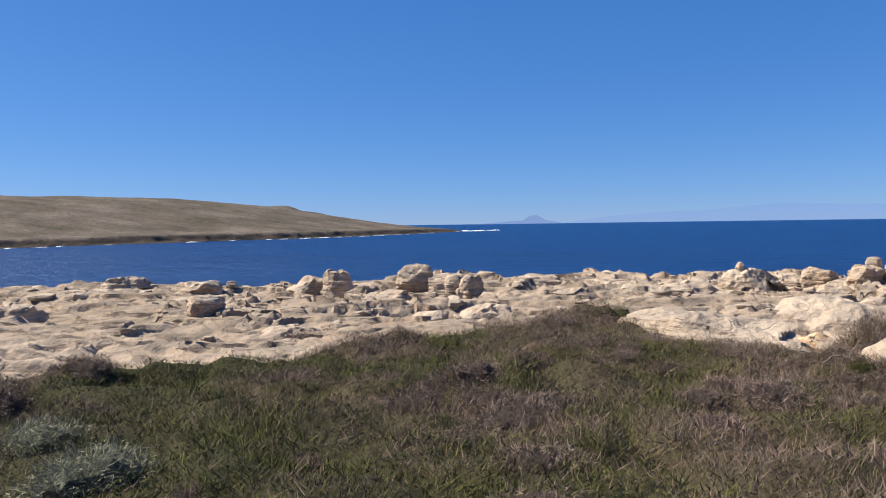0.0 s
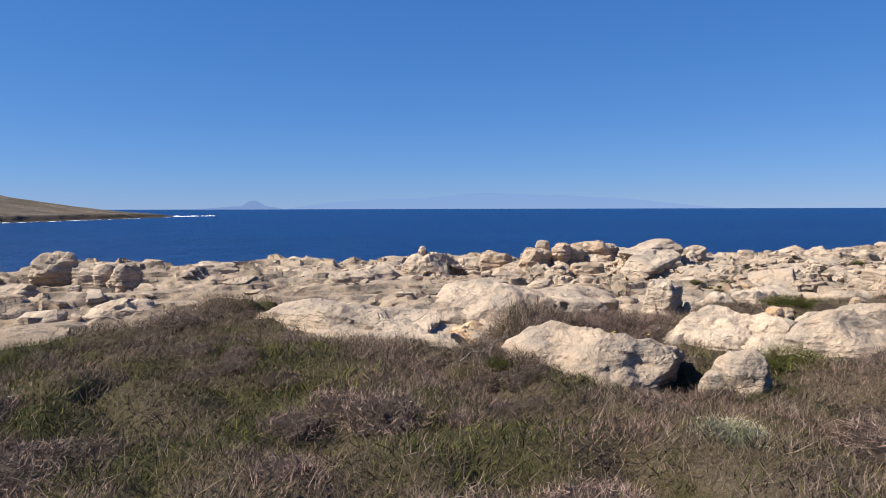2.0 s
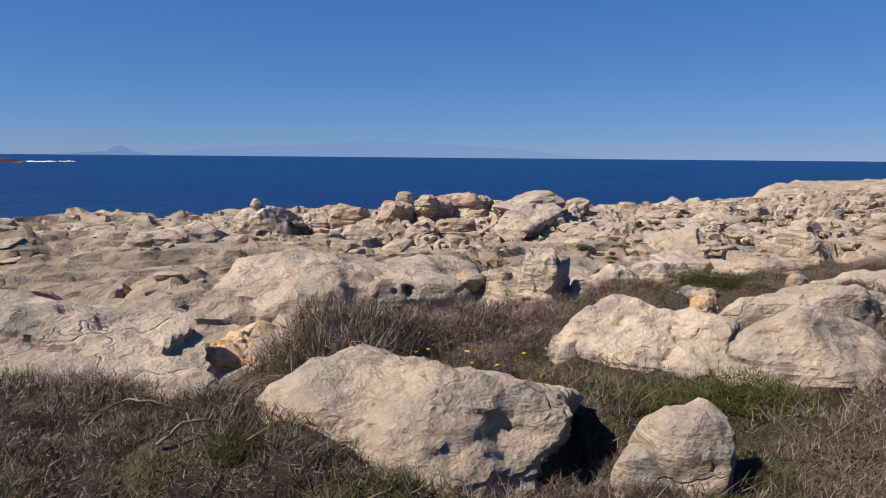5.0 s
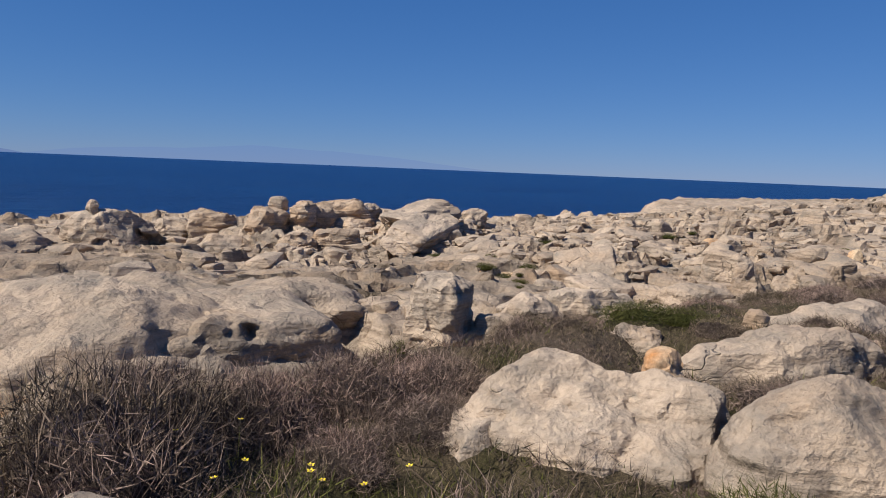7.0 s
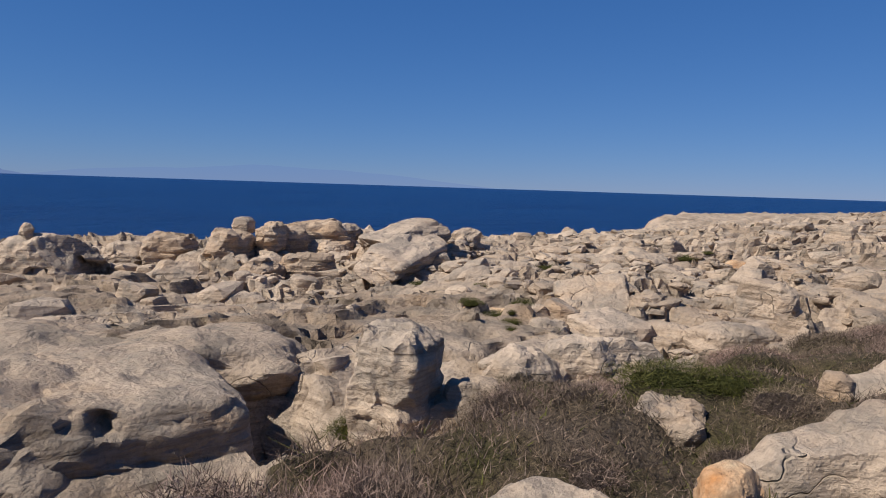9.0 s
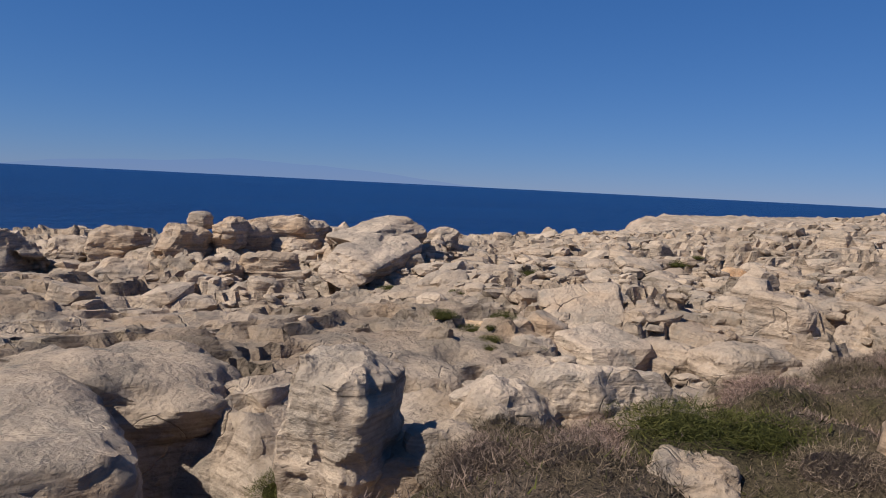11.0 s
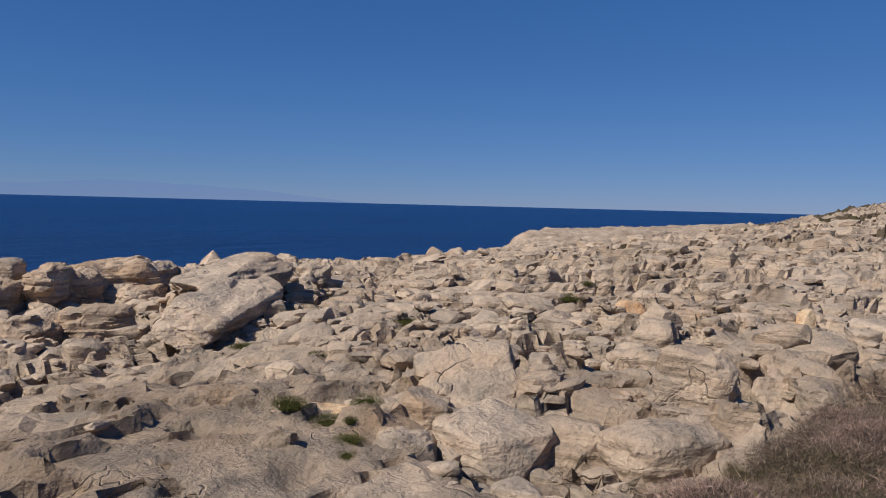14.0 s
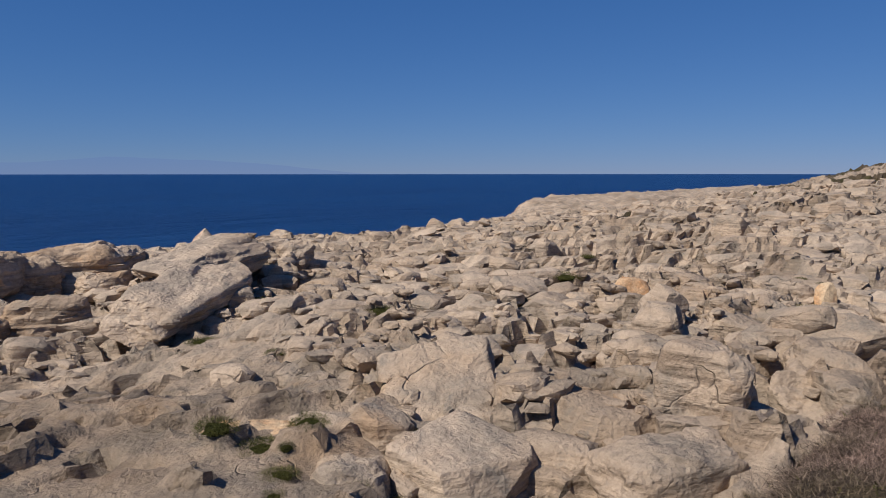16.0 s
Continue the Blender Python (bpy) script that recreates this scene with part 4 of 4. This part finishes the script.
# Solid filler for dense twigs; the heath tone includes shade inside the bush.
CORES = {"heath_twigs": core_material("shaded_dense_twigs", (0.055, 0.042, 0.034), (0.23, 0.172, 0.145)),
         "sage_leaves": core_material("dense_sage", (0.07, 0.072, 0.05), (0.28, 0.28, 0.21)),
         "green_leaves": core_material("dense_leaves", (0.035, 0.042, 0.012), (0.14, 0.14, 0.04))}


def bush(kind_name, label, category, seed, material, stems, sprigs, flat, group):
    (v, f), (sv, sf), (cv, cf) = bush_meshes(seed, stems, sprigs, flat)
    ob = mesh_object(kind_name, v, f, material, False)
    mesh_object("stem_base", sv, sf, BARK, False, ob)
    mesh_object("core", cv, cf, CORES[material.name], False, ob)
    return tagged(ob, label, category, group)


def plant_bushes():
    rng = np.random.default_rng(77)
    dry = [bush("dry_bush", "low dome of dry grey-brown heath twigs", "bush", 500 + i, HEATH, 300, 2400, 0.62, "dry heath bushes") for i in range(5)]
    sage = [bush("sage_bush", "rounded grey-green sage bush in dry scrub", "bush", 520 + i, SAGE, 300, 3000, 0.7, "sage bushes") for i in range(2)]
    green = [bush("green_bush", "low clump of green leafy herbs", "bush", 540 + i, GREEN, 300, 2100, 0.55, "green herb clumps") for i in range(2)]
    thick = [bush("dry_bush", "tall rounded bush of dense dry brown twigs", "bush", 560 + i, HEATH, 1500, 6500, 0.62, "dense dry bushes") for i in range(2)]
    spots = []
    special = ((3, 4.35, 9.75, 0.6, 1.0), (3, 4.95, 9.15, 0.45, 1.1), (3, 3.9, 10.2, 0.6, 1.1), (3, 4.45, 9.1, 0.5, 0.9), (3, 3.6, 9.5, 0.55, 0.9), (3, 5.35, 9.75, 0.35, 1.1), (3, 4.0, 8.8, 0.5, 0.8),
               (3, 6.05, 10.15, 0.72, 1.65), (3, 6.45, 10.5, 0.6, 1.5), (3, 7.05, 10.55, 0.55, 1.35), (3, 7.75, 10.6, 0.6, 1.25), (3, 8.4, 10.45, 0.5, 1.2), (3, 7.3, 10.0, 0.5, 0.9), (3, 8.0, 10.0, 0.45, 0.8), (1, 7.42, 10.72, 0.28, 1.1), (1, 6.9, 10.85, 0.22, 1.1),
               (3, 9.95, 8.75, 0.5, 0.9), (3, 10.5, 8.75, 0.42, 0.8), (0, 4.7, 8.5, 0.42, 1.05), (0, 5.05, 8.25, 0.4, 1.0), (0, 5.42, 8.05, 0.42, 1.1), (2, 5.75, 7.95, 0.32, 1.1), (0, 6.05, 7.8, 0.4, 1.05), (0, 6.4, 7.75, 0.36, 1.0), (0, 4.9, 7.7, 0.42, 0.7), (3, 10.0, 11.25, 0.4, 0.9), (3, 10.45, 11.1, 0.42, 0.9), (0, 10.2, 10.85, 0.4, 0.9), (3, 10.9, 11.2, 0.4, 0.8), (0, 7.35, 8.1, 0.34, 0.8),
               (1, -2.45, 5.0, 0.5, 1.0), (1, -3.35, 6.0, 0.45, 1.0), (0, 0.75, 6.9, 0.62, 0.85), (0, 1.2, 7.3, 0.5, 0.9), (2, 7.95, 8.35, 0.5, 1.2), (2, 8.3, 8.05, 0.45, 1.1), (2, 7.65, 8.2, 0.38, 1.1), (2, 11.0, 10.8, 0.5, 0.7),
               (2, 11.3, 10.5, 0.4, 0.7), (2, 5.45, 8.05, 0.26, 0.8), (0, 4.3, 10.0, 0.6, 0.9), (0, 3.6, 9.6, 0.6, 0.8), (0, 5.0, 9.6, 0.45, 0.9),
               (2, 12.45, 12.9, 0.13, 0.9), (2, 12.3, 13.02, 0.11, 1.1), (2, 12.0, 13.35, 0.14, 0.9), (2, 11.85, 13.2, 0.11, 0.8), (2, 12.2, 13.55, 0.09, 1.0), (2, 14.4, 17.2, 0.3, 0.5), (2, 13.7, 17.3, 0.28, 0.5), (2, 14.85, 13.65, 0.2, 0.9), (2, 12.7, 13.05, 0.14, 0.9), (2, 12.85, 12.9, 0.10, 1.0), (2, 20.0, 12.8, 0.5, 0.4),
               (2, 12.2, 13.8, 0.26, 0.8), (2, 12.02, 14.02, 0.2, 0.8), (2, 12.42, 13.62, 0.18, 0.9), (2, 13.02, 13.5, 0.2, 0.8), (2, 12.8, 13.68, 0.16, 0.8), (2, 14.0, 17.5, 0.26, 0.5), (2, 14.9, 17.2, 0.24, 0.5), (2, 15.3, 17.0, 0.2, 0.6),
               (0, -5.6, 10.7, 0.7, 0.6), (0, -2.3, 12.6, 0.6, 0.6), (0, -1.2, 13.7, 0.6, 0.5), (0, 16.5, 10.6, 0.7, 0.8), (2, 16.8, 11.3, 0.3, 0.8), (2, 16.2, 15.2, 0.3, 0.5), (2, 18.6, 15.6, 0.35, 0.5), (0, 9.0, 15.3, 0.3, 0.6))
    rocks = ((5.95, 8.75, 0.95), (7.06, 7.52, 0.45), (8.72, 9.3, 0.9), (9.3, 8.12, 0.75), (11.25, 9.4, 0.8), (9.42, 11.8, 0.5), (10.65, 10.55, 0.4), (12.9, 9.4, 0.8))
    for kind, x, y, r, tall in special:
        spots.append((kind, x, y, r, tall))
    for _ in range(22):
        x, y = rng.uniform(13, 24), rng.uniform(12.2, 22)
        spots.append((2 if rng.random() < 0.7 else 0, x, y, rng.uniform(0.13, 0.26), rng.uniform(0.5, 0.9)))
    for _ in range(26):
        spots.append((3, rng.uniform(11.9, 16.2), rng.uniform(10.1, 11.25), rng.uniform(0.32, 0.5), rng.uniform(0.75, 1.0)))
    for x, y, r, n in ((-0.2, 8.1, 0.6, 5), (0.7, 7.4, 0.5, 4), (3.0, 9.3, 0.7, 5), (4.1, 9.7, 0.6, 4), (1.9, 9.6, 0.6, 4), (2.9, 7.6, 0.7, 4)):
        for _ in range(n):
            spots.append((0, x + rng.normal(0, r * 0.6), y + rng.normal(0, r * 0.5), rng.uniform(0.30, 0.48), rng.uniform(0.85, 1.2)))
    # low growth that hugs the boulders
    for x, y, ax, ay, yaw in ((5.85, 8.75, 1.25, 0.85, -28), (7.06, 7.52, 0.4, 0.4, 0), (8.72, 9.3, 0.95, 0.75, -42), (9.3, 8.12, 0.85, 0.55, -24), (11.25, 9.4, 1.2, 0.6, -8), (9.5, 11.65, 0.5, 0.45, 0)):
        n = int(5 + 5 * ax)
        for i in range(n):
            a = 2 * math.pi * (i + rng.uniform(-0.3, 0.3)) / n
            u, w = ax * math.cos(a) * 1.02, ay * math.sin(a) * 1.05
            c, d = math.cos(radians(yaw)), math.sin(radians(yaw))
            spots.append((0 if rng.random() < 0.72 else 2, x + u * c - w * d, y + u * d + w * c, rng.uniform(0.17, 0.28), rng.uniform(0.8, 1.25)))
    tries = 0
    while len(spots) < 350 and tries < 20000:
        tries += 1
        x, y = (rng.uniform(-7.5, 16), rng.uniform(2.8, 13.5)) if len(spots) < 325 else (rng.uniform(-13, 20), rng.uniform(-5, 9))
        if soil_mask(np.array([x]), np.array([y]))[0] < 0.6 or any(math.hypot(x - a, y - b) < c for a, b, c in rocks):
            continue
        g = green_field(np.array([x]), np.array([y]))[0]
        if g > 0.45 and rng.random() < 0.88:
            continue
        r = rng.uniform(0.25, 0.6)
        if any(math.hypot(x - s[1], y - s[2]) < 0.62 * (r + s[3]) for s in spots):
            continue
        spots.append((0 if rng.random() < 0.985 else 1, x, y, r, rng.uniform(0.65, 1.0)))
    used = set()
    for i, (kind, x, y, r, tall) in enumerate(spots):
        pool = (dry, sage, green, thick)[kind]
        src = pool[i % len(pool)]
        a = np.linspace(0, 2 * math.pi, 9)
        low = floor_at(x, y) if kind == 2 else 0.3 * floor_at(x, y) + 0.7 * float(ground_height(np.append(x + 0.6 * r * np.cos(a), x), np.append(y + 0.6 * r * np.sin(a), y)).min())
        m = pose(x, y, low - 0.02, 0, 0, rng.uniform(0, 360)) @ Matrix.Diagonal((r, r * rng.uniform(0.8, 1.2), r * tall, 1))
        if src in used:
            copy_thing(src, m)
        else:
            used.add(src)
            pool_first.append((src, m))


pool_first = []
plant_bushes()
for source, place in pool_first:
    source.matrix_world = place


# ---- small things ----
YELLOW = Mat("yellow_petals", 0.6, 0.3)
YELLOW = YELLOW.colour(YELLOW.ramp(YELLOW.random(), (0.0, (0.70, 0.52, 0.03)), (1.0, (0.80, 0.66, 0.06)))).m
DEADWOOD = Mat("bleached_deadwood", 0.85, 0.15)
DEADWOOD = DEADWOOD.colour(DEADWOOD.ramp(DEADWOOD.noise(14, 6, 0.7, DEADWOOD.scaled(1, 1, 6)), (0.3, (0.10, 0.08, 0.065)), (0.7, (0.24, 0.20, 0.165)))).m


def flower_shapes():
    """A ring of five petals, a bud in the middle, and a stalk."""
    petals, faces = [], []
    for i in range(5):
        a = i * 2 * math.pi / 5
        o = len(petals)
        for r, w, z in ((0.003, 0.0, 0.0), (0.010, -0.006, 0.004), (0.010, 0.006, 0.004), (0.019, 0.0, 0.007)):
            petals.append((r * math.cos(a) - w * math.sin(a), r * math.sin(a) + w * math.cos(a), z))
        faces += [(o, o + 1, o + 2), (o + 1, o + 3, o + 2)]
    return petals, faces


def build_flowers():
    rng = np.random.default_rng(9)
    src = None
    for i in range(9):
        x, y = (6.75, 9.35) if i == 0 else (6.75 + rng.normal(0, 0.22), 9.4 + rng.normal(0, 0.25))
        m = pose(x, y, floor_at(x, y), rng.normal(0, 8), rng.normal(0, 8), rng.uniform(0, 360))
        if src is None:
            v, f = flower_shapes()
            stalk_v, stalk_f = blades(np.zeros((3, 3)), np.full(3, 0.24), rng.normal(0, 0.004, (3, 2)), np.full(3, 0.004), rng)
            src = mesh_object("wildflower", stalk_v, stalk_f, GREEN, False)
            head = mesh_object("petal_ring", np.array(v) + (0, 0, 0.24), f, YELLOW, False, src)
            bud_v, bud_f = ball(2)
            mesh_object("bud", bud_v * 0.005 + (0, 0, 0.243), bud_f, STRAW, True, head)
            tagged(src, "small yellow wildflower on a thin green stalk", "flower", "yellow wildflowers")
            src.matrix_world = m
        else:
            copy_thing(src, m)


build_flowers()


def dead_branch(x, y, length, yaw, seed):
    """A bleached crooked branch: a tapered bent tube with two side twigs."""
    rng = np.random.default_rng(seed)

    def tube(points, r0, r1):
        pts = np.array(points)
        n, ring = len(pts), 7
        verts, faces = [], []
        for i, p in enumerate(pts):
            d = pts[min(i + 1, n - 1)] - pts[max(i - 1, 0)]
            d /= np.linalg.norm(d)
            u = np.cross(d, (0, 0, 1.0))
            u /= np.linalg.norm(u) + 1e-9
            w = np.cross(d, u)
            r = r0 + (r1 - r0) * i / (n - 1)
            for j in range(ring):
                a = 2 * math.pi * j / ring
                verts.append(p + r * (1 + 0.15 * rng.normal()) * (u * math.cos(a) + w * math.sin(a)))
        for i in range(n - 1):
            for j in range(ring):
                k2 = (j + 1) % ring
                faces.append((i * ring + j, i * ring + k2, (i + 1) * ring + k2, (i + 1) * ring + j))
        return verts, faces

    s = np.linspace(0, 1, 12)
    bend = np.cumsum(rng.normal(0, 0.05, (12, 2)), 0) * length
    spine = np.stack([s * length, bend[:, 0], 0.03 + 0.18 * length * np.sin(s * 3.0) + 0.3 * np.abs(bend[:, 1])], 1)
    v, f = tube(spine, 0.010, 0.004)
    ob = mesh_object("dead_branch", v, f, DEADWOOD)
    for i in (5, 8):
        tip = spine[i] + np.array([0.15, rng.choice((-1, 1)) * 0.18, 0.08]) * length
        tv, tf = tube([spine[i], (spine[i] + tip) / 2 + rng.normal(0, 0.012, 3), tip], 0.005, 0.002)
        mesh_object("twig", tv, tf, DEADWOOD, True, ob)
    ob.matrix_world = pose(x, y, floor_at(x, y), 0, 0, yaw)
    return tagged(ob, "bleached crooked dead branch lying in scrub", "branch", "dead branches")


for i, (x, y, length, yaw) in enumerate(((4.95, 8.95, 0.5, 40), (4.7, 9.3, 0.4, 150), (5.15, 9.5, 0.4, 80), (4.5, 8.7, 0.4, 10))):
    dead_branch(x, y, length, yaw, 700 + i)
rock("orange earthy ledge under a grey rock shelf", 12.4, 14.2, (1.2, 0.6, 0.6), -35, 68, top=0.12, level=5, material=OCHRE)
